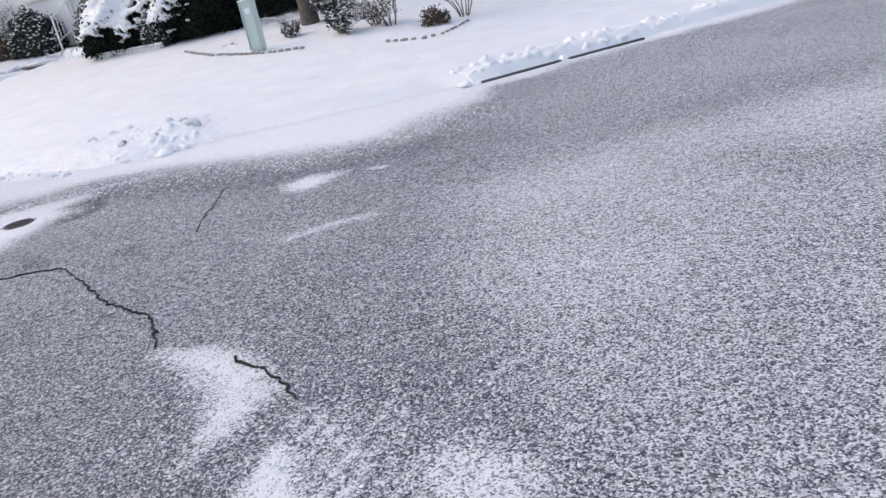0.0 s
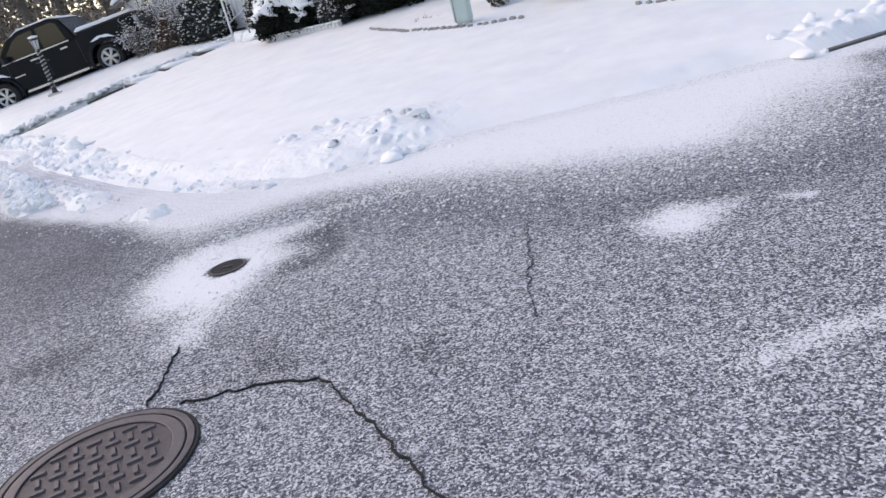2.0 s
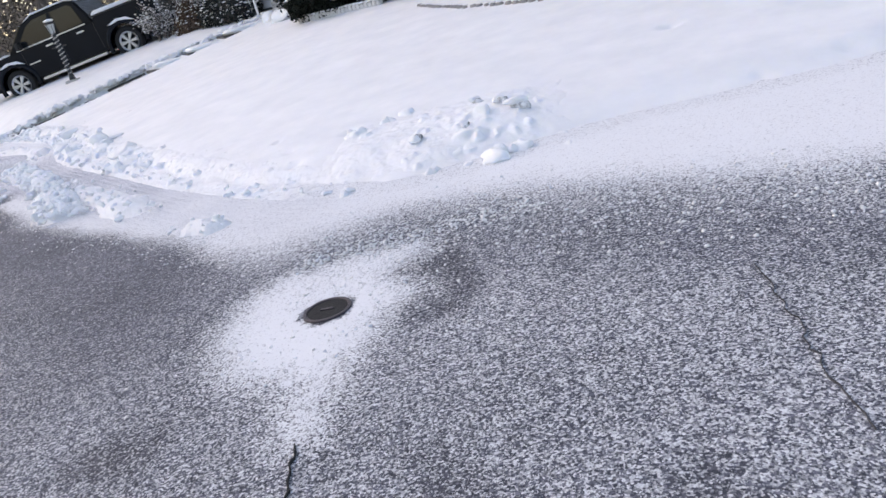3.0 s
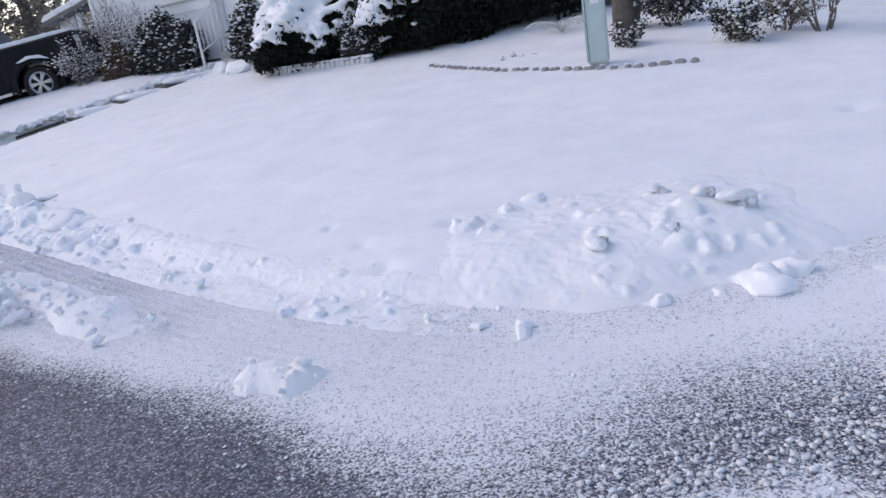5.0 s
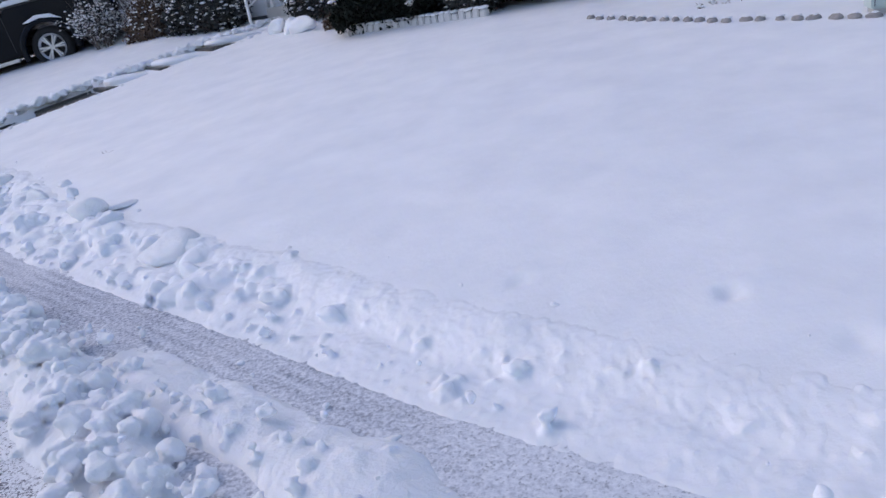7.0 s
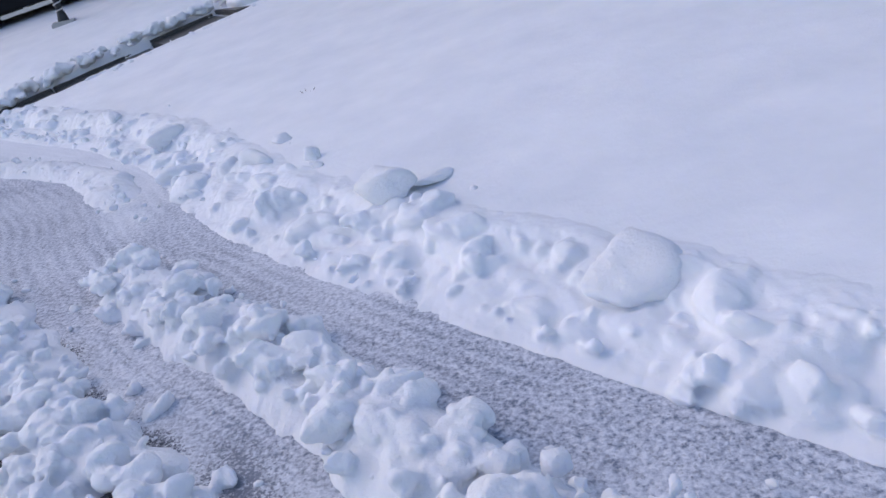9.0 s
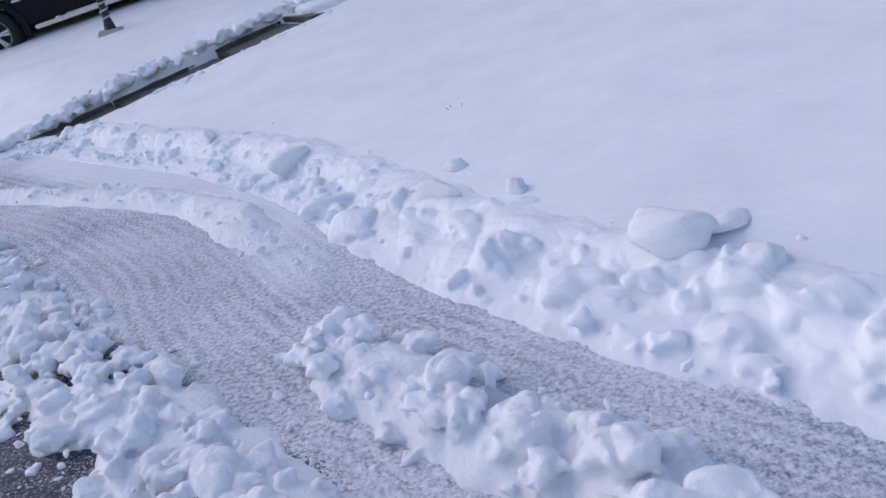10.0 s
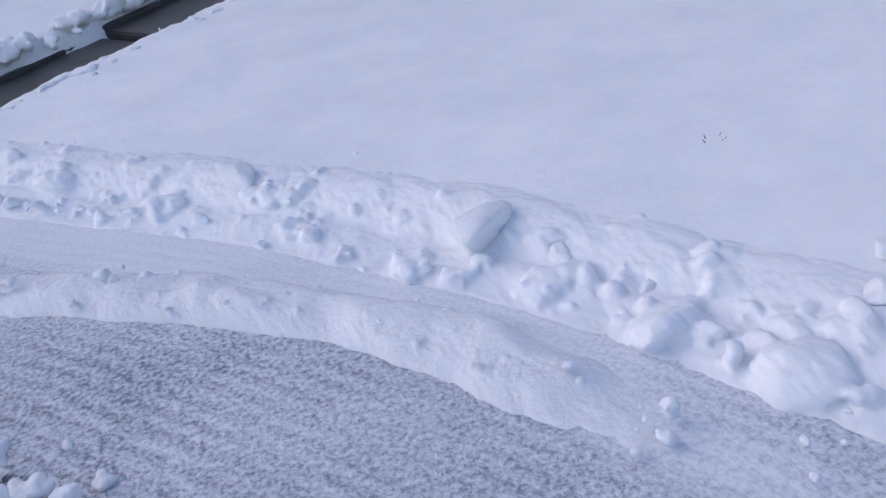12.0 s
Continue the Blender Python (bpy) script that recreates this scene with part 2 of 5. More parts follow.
def value_noise(x, y, scale, octaves=4, gain=0.5):
    """Smooth noise from about -1 to 1 over arrays of places."""
    total, amp, norm = np.zeros_like(x), 1.0, 0.0
    for o in range(octaves):
        u, v = x * scale + 17.3 * o, y * scale - 9.1 * o
        i, j = np.floor(u).astype(int), np.floor(v).astype(int)
        fu, fv = u - i, v - j
        fu, fv = fu * fu * (3 - 2 * fu), fv * fv * (3 - 2 * fv)
        i0, j0, i1, j1 = i % 257, j % 257, (i + 1) % 257, (j + 1) % 257
        n = (PERM[i0, j0] * (1 - fu) + PERM[i1, j0] * fu) * (1 - fv) + (PERM[i0, j1] * (1 - fu) + PERM[i1, j1] * fu) * fv
        total += amp * (n * 2 - 1)
        norm += amp
        amp, scale = amp * gain, scale * 2.03
    return total / norm


def smooth01(a, b, x):
    t = np.clip((x - a) / (b - a), 0, 1)
    return t * t * (3 - 2 * t)


def signed_distance(x, y, line):
    """Distance to a line of points, positive to its right-hand side when walked in order."""
    best, sign = np.full(x.shape, 1e9), np.ones(x.shape)
    for (ax, ay), (bx, by) in zip(line[:-1], line[1:]):
        dx, dy = bx - ax, by - ay
        t = np.clip(((x - ax) * dx + (y - ay) * dy) / (dx * dx + dy * dy), 0, 1)
        ex, ey = x - ax - t * dx, y - ay - t * dy
        d = ex * ex + ey * ey
        near = d < best
        best = np.where(near, d, best)
        sign = np.where(near, np.sign(dy * ex - dx * ey), sign)
    return np.sqrt(best) * sign


def inside(x, y, poly):
    hit = np.zeros(x.shape, bool)
    for (ax, ay), (bx, by) in zip(poly, poly[1:] + poly[:1]):
        if ay != by:
            hit ^= ((ay > y) != (by > y)) & (x < (bx - ax) * (y - ay) / (by - ay) + ax)
    return hit


def blot(x, y, poly, soft):
    """1 well inside an uneven outline, 0 well outside."""
    x, y = x + 0.05 * value_noise(x, y, 7, 4), y + 0.05 * value_noise(x + 9, y + 5, 7, 4)
    d = np.abs(signed_distance(x, y, poly + poly[:1])) * np.where(inside(x, y, poly), 1, -1)
    return smooth01(-soft, soft, d)


def grid_mesh(name, xs, ys, z, keep, mat, values=()):
    nx, ny = len(xs), len(ys)
    X, Y = np.meshgrid(xs, ys)
    idx = np.arange(nx * ny).reshape(ny, nx)
    quads = np.stack([idx[:-1, :-1], idx[:-1, 1:], idx[1:, 1:], idx[1:, :-1]], -1).reshape(-1, 4)
    if keep is not None:
        k = keep.ravel()
        quads = quads[k[quads].any(1)]
    used = np.unique(quads)
    remap = np.zeros(nx * ny, int)
    remap[used] = np.arange(len(used))
    quads = remap[quads]
    co = np.stack([X.ravel(), Y.ravel(), z.ravel()], -1)[used]
    me = bpy.data.meshes.new(name)
    me.vertices.add(len(co))
    me.vertices.foreach_set("co", co.ravel())
    me.loops.add(quads.size)
    me.loops.foreach_set("vertex_index", quads.ravel())
    me.polygons.add(len(quads))
    me.polygons.foreach_set("loop_start", np.arange(0, quads.size, 4))
    me.polygons.foreach_set("use_smooth", np.ones(len(quads), bool))
    me.update(calc_edges=True)
    for key, val in values:
        a = me.attributes.new(key, "FLOAT", "POINT")
        a.data.foreach_set("value", val.ravel()[used].astype(np.float32))
    me.materials.append(mat)
    return new(name, me)


def spaced(*runs):
    """Coordinates with a step of their own in each run: (from, to, step)."""
    out = []
    for a, b, s in runs:
        out.extend(np.arange(a, b - 1e-6, s))
    return np.array(out + [runs[-1][1]])


# ---- plan ----
# foot of the thick snow, walked from the side street round the corner and along the other street
FOOT = [(60, 37.0), (8, 12.45), (3.66, 10.55), (2.0, 9.88), (0.95, 9.46), (-0.05, 9.02), (-1.2, 8.80), (-2.52, 8.66), (-3.2, 8.42), (-3.63, 8.25),
        (-4.13, 8.22), (-4.72, 8.55), (-5.29, 8.92), (-5.95, 9.45), (-6.4, 9.82), (-6.8, 10.2), (-7.5, 10.86), (-8.35, 11.62), (-8.92, 12.14),
        (-9.45, 12.70), (-9.86, 13.24), (-10.24, 13.88), (-10.52, 14.24), (-11.2, 14.95), (-12.2, 15.72), (-14, 17.2), (-17, 19.5), (-60, 54)]
# where the bare asphalt ends
BARE = [(60, 36.6), (8, 12.2), (3.66, 10.36), (2.0, 9.70), (0.95, 9.22), (0.1, 8.65), (-0.35, 7.8), (-0.85, 7.0), (-1.35, 6.9), (-2.0, 7.05), (-2.86, 7.38),
        (-3.28, 7.52), (-3.88, 7.6), (-4.2, 7.4), (-4.46, 7.44), (-5.05, 7.78), (-5.46, 8.05), (-5.92, 8.38), (-6.72, 8.9), (-7.3, 9.3), (-7.8, 9.75),
        (-8.5, 10.35), (-9.26, 10.86), (-10.05, 11.5), (-10.88, 12.25), (-11.25, 12.5), (-11.75, 13.0), (-12.9, 14.2), (-14.5, 15.8), (-20, 20.6), (-60, 53)]
# ridges of ploughed snow between the wheel tracks: centre line, half width, height, lumps a metre, largest lump, gaps
ROWS_OF_SNOW = [
    ([(-7.9, 10.76), (-7.42, 10.24), (-7.0, 9.86), (-6.65, 9.5), (-6.38, 9.2), (-6.02, 8.86)], 0.21, 0.10, 16, 0.036, 0.0),
    ([(-9.88, 12.42), (-9.45, 12.02), (-9.05, 11.65), (-8.6, 11.15), (-8.2, 10.72), (-7.85, 10.33), (-7.45, 9.82), (-7.12, 9.36)], 0.21, 0.135, 58, 0.068, 0.02),
    ([(-12.95, 14.5), (-12.2, 13.98), (-11.6, 13.3), (-11.0, 12.68), (-10.5, 12.22), (-9.9, 11.62), (-9.35, 11.05), (-9.0, 10.62)], 0.28, 0.115, 85, 0.062, 0.08),
    ([(-5.54, 8.33), (-5.33, 8.35), (-5.08, 8.22)], 0.14, 0.085, 24, 0.03, 0.0),
    ([(-13.6, 15.75), (-13.0, 15.4), (-12.2, 15.0), (-11.5, 14.66), (-11.0, 14.32), (-10.65, 13.98), (-10.4, 13.6), (-10.15, 13.26), (-9.9, 12.98)], 0.18, 0.095, 12, 0.022, 0.0),
]
WALK_START, WALK_DIR = (-12.47, 17.09), (0.786, 0.619)


def along_walk(x, y):
    """How far along the garden walk, and how far to its left from its right edge."""
    u, v = x - WALK_START[0], y - WALK_START[1]
    return u * WALK_DIR[0] + v * WALK_DIR[1], -u * WALK_DIR[1] + v * WALK_DIR[0]


def yard_level(x, y, s):
    """Lie of the snow-covered lawn: s is the distance in from the street."""
    k = 0.142 - 0.034 * smooth01(-8.5, -4.0, x)
    z = 0.05 + k * np.minimum(s, 9.0)
    u, q = along_walk(x, y)
    z = z + (0.07 * smooth01(0.62, 0.70, q) + 0.13 * smooth01(0.6, 2.4, q)) * smooth01(-3.0, -1.5, u) * smooth01(0.2, 1.2, s) * (1 - smooth01(3.5, 5.5, u))
    return z


EAST_ARM = FOOT[:9] + [(-4.13, 8.1), (-30, 0.0)]
WEST_ARM = [(12, -4.0), (-4.13, 8.12)] + FOOT[11:]


def depth_in(x, y):
    """Distance in from both streets, rounded off where they are equally far."""
    a, b = signed_distance(x, y, EAST_ARM), signed_distance(x, y, WEST_ARM)
    k = 1.1
    m = np.minimum(a, b)
    return np.maximum(m - np.log(np.exp(-k * (a - m)) + np.exp(-k * (b - m))) / k, 0)


def level(x, y):
    xa, ya = np.array([float(x)]), np.array([float(y)])
    return float(yard_level(xa, ya, depth_in(xa, ya))[0])


# ---- road: one sheet to the horizon ----
def build_road():
    xs = spaced((-400, -60, 34), (-60, -16, 4), (-16, -12.6, 0.2), (-12.6, 4.0, 0.04), (4.0, 10, 0.3), (10, 60, 5), (60, 400, 34))
    ys = spaced((-400, -60, 34), (-60, -4, 4), (-4, 1.6, 0.3), (1.6, 16.0, 0.04), (16, 20, 0.4), (20, 60, 5), (60, 400, 34))
    x, y = np.meshgrid(xs, ys)
    sb, sf = signed_distance(x, y, BARE), signed_distance(x, y, FOOT)
    wob = value_noise(x, y, 2.2, 4)
    east = smooth01(-5.4, -4.0, x)
    base = 0.09 + 0.22 * smooth01(-0.4, -1.5, sb) * (1 - east) + (0.25 + 0.05 * smooth01(3.0, 6.0, y)) * east + 0.10 * smooth01(-1.0, 1.5, x) * smooth01(4.5, 7.5, y)
    base = base + 0.05 * value_noise(x, y, 0.8, 3)
    wide = 0.16 + 0.62 * smooth01(-5.2, -3.4, x) * (1 - smooth01(-1.2, -0.2, x))
    edge = smooth01(-1.1, 1.1, (sb + 0.12 * wob) / wide)
    cover = base + (0.92 - base) * edge
    # smooth packed snow where wheels turned the corner, and the lane between the ridges
    packed = smooth01(0.15, 0.5, sb) * (1 - smooth01(-0.02, 0.1, sf))
    cover = cover + packed * (0.14 * smooth01(-5.0, -3.8, x) + 0.06 * smooth01(-4.4, -5.2, x))
    tread = packed * (0.25 * smooth01(-3.6, -4.8, x) + 0.75 * smooth01(-5.6, -7.0, x)) * np.clip(0.85 + 0.35 * value_noise(x, y, 0.9, 2), 0, 1)
    wet = np.zeros_like(x)
    # bare, damp asphalt under the thrown-up ridges and beyond the outer one
    under = np.zeros_like(x)
    for line, half, *_ in ROWS_OF_SNOW[2:3]:
        under = np.maximum(under, smooth01(half * 0.95, half * 0.55, np.abs(signed_distance(x, y, line)) + 0.08 * value_noise(x, y, 5, 3)))
    beyond = smooth01(-7.6, -8.6, x) * smooth01(0.05, -0.05, sb)
    cover = cover * (1 - 0.8 * under) * (1 - 0.85 * beyond)
    channel = smooth01(-0.45, -0.28, sf) * smooth01(-9.8, -10.5, x) * packed
    tread = tread * (1 - under) * (1 - 0.75 * channel)
    cover = cover + 0.5 * channel
    wet = np.maximum(0.5 * under, 0.3 * beyond)
    # snow blown round the small valve lid, and the damp patch beside it
    patch = blot(x, y, [(-4.28, 6.30), (-4.44, 6.61), (-4.46, 6.94), (-4.35, 7.20), (-4.0, 7.36), (-3.64, 7.38), (-3.54, 7.2), (-3.72, 7.0), (-3.58, 6.78), (-3.7, 6.55), (-3.78, 6.2), (-3.80, 5.8), (-3.85, 5.8), (-3.9, 6.1)], 0.20)
    cover = np.maximum(cover, base + (1.12 - base) * patch)
    lid = smooth01(0.135, 0.11, np.hypot(x + 3.97, y - 6.715))
    damp = blot(x, y, [(-3.78, 7.0), (-3.60, 7.30), (-3.45, 7.24), (-3.29, 6.73), (-3.31, 6.5), (-3.52, 6.45), (-3.66, 6.6)], 0.035)
    # trodden snow and wheel streaks by the long crack
    streaks = 0.5 + 0.5 * np.sin((x * 0.92 + y * 0.39) * 85 + 3 * wob)
    for poly, soft, amount, striped in (
            ([(-1.97, 3.83), (-1.62, 3.70), (-1.47, 3.50), (-1.32, 3.26), (-1.43, 3.17), (-1.48, 3.02), (-1.58, 2.92), (-1.56, 3.16), (-1.62, 3.38), (-1.76, 3.60)], 0.07, 0.88, 0.0),
            ([(-1.28, 2.95), (-1.22, 2.87), (-1.15, 2.6), (-1.18, 2.4), (-1.45, 2.4), (-1.36, 2.7)], 0.05, 1.0, 0.1),
            ([(-1.24, 3.08), (-1.08, 3.06), (-0.97, 2.82), (-0.98, 2.45), (-1.12, 2.45), (-1.14, 2.8)], 0.06, 0.9, 0.75),
            ([(-1.05, 3.05), (-0.88, 3.0), (-0.84, 2.6), (-0.95, 2.5)], 0.08, 0.62, 0.4),
            ([(-0.84, 2.64), (-0.74, 2.80), (-0.58, 2.68), (-0.50, 2.52), (-0.55, 2.3), (-0.86, 2.3)], 0.08, 0.80, 0.2),
            ([(-1.78, 6.28), (-1.6, 6.4), (-1.28, 6.33), (-1.45, 6.12), (-1.6, 6.02)], 0.10, 1.0, 0.0),
            ([(-1.12, 6.26), (-1.05, 6.3), (-1.0, 6.24), (-1.06, 6.2)], 0.03, 1.0, 0.0),
            ([(-1.6, 5.04), (-1.3, 5.13), (-1.05, 5.2), (-1.04, 5.12), (-1.3, 5.06), (-1.58, 4.98)], 0.05, 0.75, 0.0),
            ([(-4.2, 7.27), (-3.8, 7.44), (-3.1, 7.66), (-3.0, 7.5), (-3.6, 7.3), (-4.2, 7.15)], 0.12, 0.42, 0.3)):
        b = blot(x, y, poly, soft)
        cover = np.maximum(cover, base + (amount - striped * streaks - base) * b)
    wet = np.maximum(wet, 0.4 * damp * (1 - patch))
    cover = cover - 0.2 * damp * (1 - patch)
    for poly in ([(-3.42, 5.62), (-3.3, 5.66), (-3.16, 5.4), (-3.3, 5.36)], [(-4.7, 5.9), (-4.3, 6.0), (-4.35, 5.7), (-4.7, 5.7)], [(-2.75, 5.35), (-2.6, 5.5), (-2.55, 5.3)]):
        b = blot(x, y, poly, 0.09)
        wet = np.maximum(wet, 0.4 * b)
        cover = cover - 0.12 * b
    # bare asphalt showing between the two ridges
    gap = blot(x, y, [(-9.02, 11.2), (-8.84, 11.05), (-8.72, 10.75), (-8.92, 10.75)], 0.09)
    cover = cover * (1 - 0.85 * gap)
    # frosted, salty stretch of the carriageway, sun glare painted in as extra cover
    salt_glare = blot(x, y, [(-0.5, -6.0), (-0.45, 3.2), (-0.6, 4.2), (-0.5, 5.2), (0.2, 5.55), (1.0, 5.8), (2.6, 6.15), (14, 8.6), (14, -6.0)], 0.4)
    cover = cover + (0.13 + 0.08 * smooth01(2.5, 5.0, y)) * salt_glare * (1 + 0.6 * value_noise(x, y, 1.1, 3))
    cover = cover - 0.24 * smooth01(-4.7, -4.1, x) * (1 - smooth01(-1.0, -0.2, x)) * smooth01(0.75, 0.1, sb) * smooth01(-0.9, -0.2, sb)
    cover = cover * (1 - lid)
    far = smooth01(30, 60, np.hypot(x, y - 8))
    cover = cover * (1 - far) + 0.9 * far
    z = 0.006 * value_noise(x, y, 0.5, 3) * (1 - far)
    z = z * smooth01(0.3, 0.8, np.hypot(x + 3.70, y - 4.895))
    ob = grid_mesh("road", xs, ys, z, None, ROAD, (("cover", cover), ("wet", wet), ("across", sf), ("tread", tread)))
    tagged(ob, "worn grey asphalt dusted with snow, its salty stretch painted with glare", "road", kind="structure")


build_road()


# ---- snow lying on the lawn, the bank and the ploughed ridges ----
# the bank thrown up along the lawn, and its run along the side street
BANK = [p for p in FOOT if -14.5 < p[0] < -4.4]
CURB_BANK = [p for p in FOOT if -1.0 < p[0] < 3.7]
SNOW_GRID = {}


def build_snow():
    xs = spaced((-400, -60, 34), (-60, -24, 3), (-24, -14, 0.25), (-14, -2.4, 0.028), (-2.4, 4, 0.05), (4, 12, 0.3), (12, 60, 4), (60, 400, 34))
    ys = spaced((6.6, 8.2, 0.05), (8.2, 17.0, 0.028), (17, 20.5, 0.05), (20.5, 26, 0.25), (26, 60, 3), (60, 400, 34))
    x, y = np.meshgrid(xs, ys)
    s = signed_distance(x, y, FOOT)
    s = s + 0.05 * value_noise(x, y, 1.6, 1)
    west = smooth01(-4.6, -6.0, x)
    corner = smooth01(-0.6, 0.2, x)
    rise = smooth01(-0.05, 0.60 - 0.16 * west - 0.30 * corner, s)
    lawn = yard_level(x, y, depth_in(x, y)) + 0.015 * value_noise(x, y, 0.5, 3) + 0.0012 * value_noise(x, y, 6, 2)
    rough = np.exp(-((s - 0.22) / 0.36) ** 2)
    lawn = lawn + rough * (0.010 * value_noise(x, y, 7, 4, 0.55) + 0.016 * value_noise(x, y, 3.5, 2)) * (0.4 + 0.6 * west)
    z = -0.06 + rise * (0.06 + lawn + 0.03 * corner * np.exp(-((s - 0.3) / 0.24) ** 2))
    # dents and single footmarks
    for cx, cy, rad, dep in ((-5.33, 10.03, 0.055, 0.04), (-1.93, 10.65, 0.12, 0.05), (-4.6, 9.75, 0.10, 0.03), (-4.95, 9.3, 0.1, 0.03), (-5.1, 9.65, 0.08, 0.02),
                             (-1.6, 9.1, 0.1, 0.03), (-1.0, 9.25, 0.1, 0.03), (-0.6, 10.6, 0.1, 0.03), (-6.0, 10.4, 0.07, 0.02), (1.4, 12.1, 0.12, 0.04)):
        z -= dep * np.exp(-((x - cx) ** 2 + (y - cy) ** 2) / (rad * rad * 0.4))
        z += 0.25 * dep * np.exp(-((x - cx - 0.8 * rad) ** 2 + (y - cy - 0.9 * rad) ** 2) / (rad * rad * 0.6))
    # trench of the cleared garden walk
    u, q = along_walk(x, y)
    q = q + 0.12 * value_noise(x, y, 3.0, 4)
    trench = smooth01(0.0, 0.07, q) * smooth01(0.68, 0.62, q) * smooth01(-2.4, -1.9, u) * smooth01(2.02, 1.96, u)
    z = z - 0.14 * trench
    far = smooth01(26, 60, np.hypot(x + 5, y - 10))
    z = z * (1 - far) + (0.9 * smooth01(0, 5, s) - 0.1) * far
    SNOW_GRID["xs"], SNOW_GRID["ys"], SNOW_GRID["z"] = xs, ys, z
    ob = grid_mesh("snow_ground", xs, ys, z, z > -0.025, SNOW)
    tagged(ob, "white snow cover on the sloping lawn with a ploughed bank", "snow", kind="structure")


build_snow()


def ground_z(x, y):
    """Height of the snow sheet at arrays of places."""
    xs, ys, z = SNOW_GRID["xs"], SNOW_GRID["ys"], SNOW_GRID["z"]
    i, j = np.clip(np.searchsorted(xs, x) - 1, 0, len(xs) - 2), np.clip(np.searchsorted(ys, y) - 1, 0, len(ys) - 2)
    fx, fy = (x - xs[i]) / (xs[i + 1] - xs[i]), (y - ys[j]) / (ys[j + 1] - ys[j])
    fx, fy = np.clip(fx, 0, 1), np.clip(fy, 0, 1)
    return (z[j, i] * (1 - fx) + z[j, i + 1] * fx) * (1 - fy) + (z[j + 1, i] * (1 - fx) + z[j + 1, i + 1] * fx) * fy


def snow_z(x, y):
    """Height of the snow, or of the road where it is bare."""
    return max(float(ground_z(np.array([float(x)]), np.array([float(y)]))[0]), 0.0)


# ---- lumps and heaps of snow ----
def ball_points(sub):
    bm = bmesh.new()
    bmesh.ops.create_icosphere(bm, subdivisions=sub, radius=1)
    v = np.array([p.co[:] for p in bm.verts])
    f = np.array([[p.index for p in q.verts] for q in bm.faces])
    bm.free()
    return v, f


BALL1, BALL2, BALL3, BALL4 = (ball_points(k) for k in range(1, 5))


def lump_points(ball, r, size, squash, bumps=0.2):
    """A broken lump: bulges, flat breaks and a crumbly skin."""
    v = ball[0]
    out = np.ones(len(v))
    for k in range(15):
        d = r.normal(size=3)
        d /= np.linalg.norm(d)
        out = np.maximum(out, out * 0.35 + 0.65 + bumps * r.uniform(0.3, 1.5) * np.exp(-((1 - v @ d) / r.uniform(0.03, 0.16)) ** 1.5))
    d = r.normal(size=3)
    d /= np.linalg.norm(d)
    out = np.minimum(out, r.uniform(0.72, 1.0) / np.maximum(v @ d, 0.05))
    for k in range(18):
        d = r.normal(size=3)
        d /= np.linalg.norm(d)
        out += bumps * r.uniform(0.1, 0.4) * np.exp(-((1 - v @ d) / r.uniform(0.008, 0.03)))
    a = r.uniform(0, math.tau)
    p = v * out[:, None] * np.array([r.uniform(0.75, 1.4), r.uniform(0.7, 1.1), squash]) * size
    return p @ np.array([[math.cos(a), math.sin(a), 0], [-math.sin(a), math.cos(a), 0], [0, 0, 1]])


def chunk_points(ball, r, size, squash, sharp=7, planes=11):
    """A broken block of packed snow: a few flat breaks with rounded edges."""
    v = ball[0]
    n = r.normal(size=(planes, 3))
    n /= np.linalg.norm(n, axis=1)[:, None]
    reach = np.maximum(v @ n.T, 0) / r.uniform(0.62, 1.0, planes)
    out = 1 / np.maximum((reach ** sharp).sum(1) ** (1 / sharp), 0.72)
    for k in range(7):
        d = r.normal(size=3)
        d *= r.uniform(3, 9) / np.linalg.norm(d)
        out = out * (1 + r.uniform(0.01, 0.04) * np.sin(v @ d + r.uniform(0, 6.3)))
    a = r.uniform(0, math.tau)
    p = v * out[:, None] * np.array([r.uniform(0.85, 1.35), r.uniform(0.75, 1.05), squash]) * size
    return p @ np.array([[math.cos(a), math.sin(a), 0], [-math.sin(a), math.cos(a), 0], [0, 0, 1]])


def cluster(r, size, squash, at, knobs, sharp=4.5):
    """A clump: one block with smaller knobs frozen to it."""
    at = np.array(at)
    out = [(chunk_points(BALL3, r, size, squash, sharp, 9) + at, BALL3[1])]
    for k in range(knobs):
        d = r.normal(size=3)
        d[2] = abs(d[2]) * 0.8
        d /= np.linalg.norm(d)
        out.append((chunk_points(BALL2, r, size * r.uniform(0.28, 0.55), 0.85, 4, 8) + at + d * size * np.array([0.8, 0.8, 0.75 * squash]), BALL2[1]))
    return out


def points_mesh(name, co, faces, mat, smooth=True):
    me = bpy.data.meshes.new(name)
    k = faces.shape[1]
    me.vertices.add(len(co))
    me.vertices.foreach_set("co", np.ascontiguousarray(co, dtype=np.float32).ravel())
    me.loops.add(faces.size)
    me.loops.foreach_set("vertex_index", faces.ravel())
    me.polygons.add(len(faces))
    me.polygons.foreach_set("loop_start", np.arange(0, faces.size, k))
    me.polygons.foreach_set("use_smooth", np.full(len(faces), smooth))
    me.update(calc_edges=True)
    me.materials.append(mat)
    return me


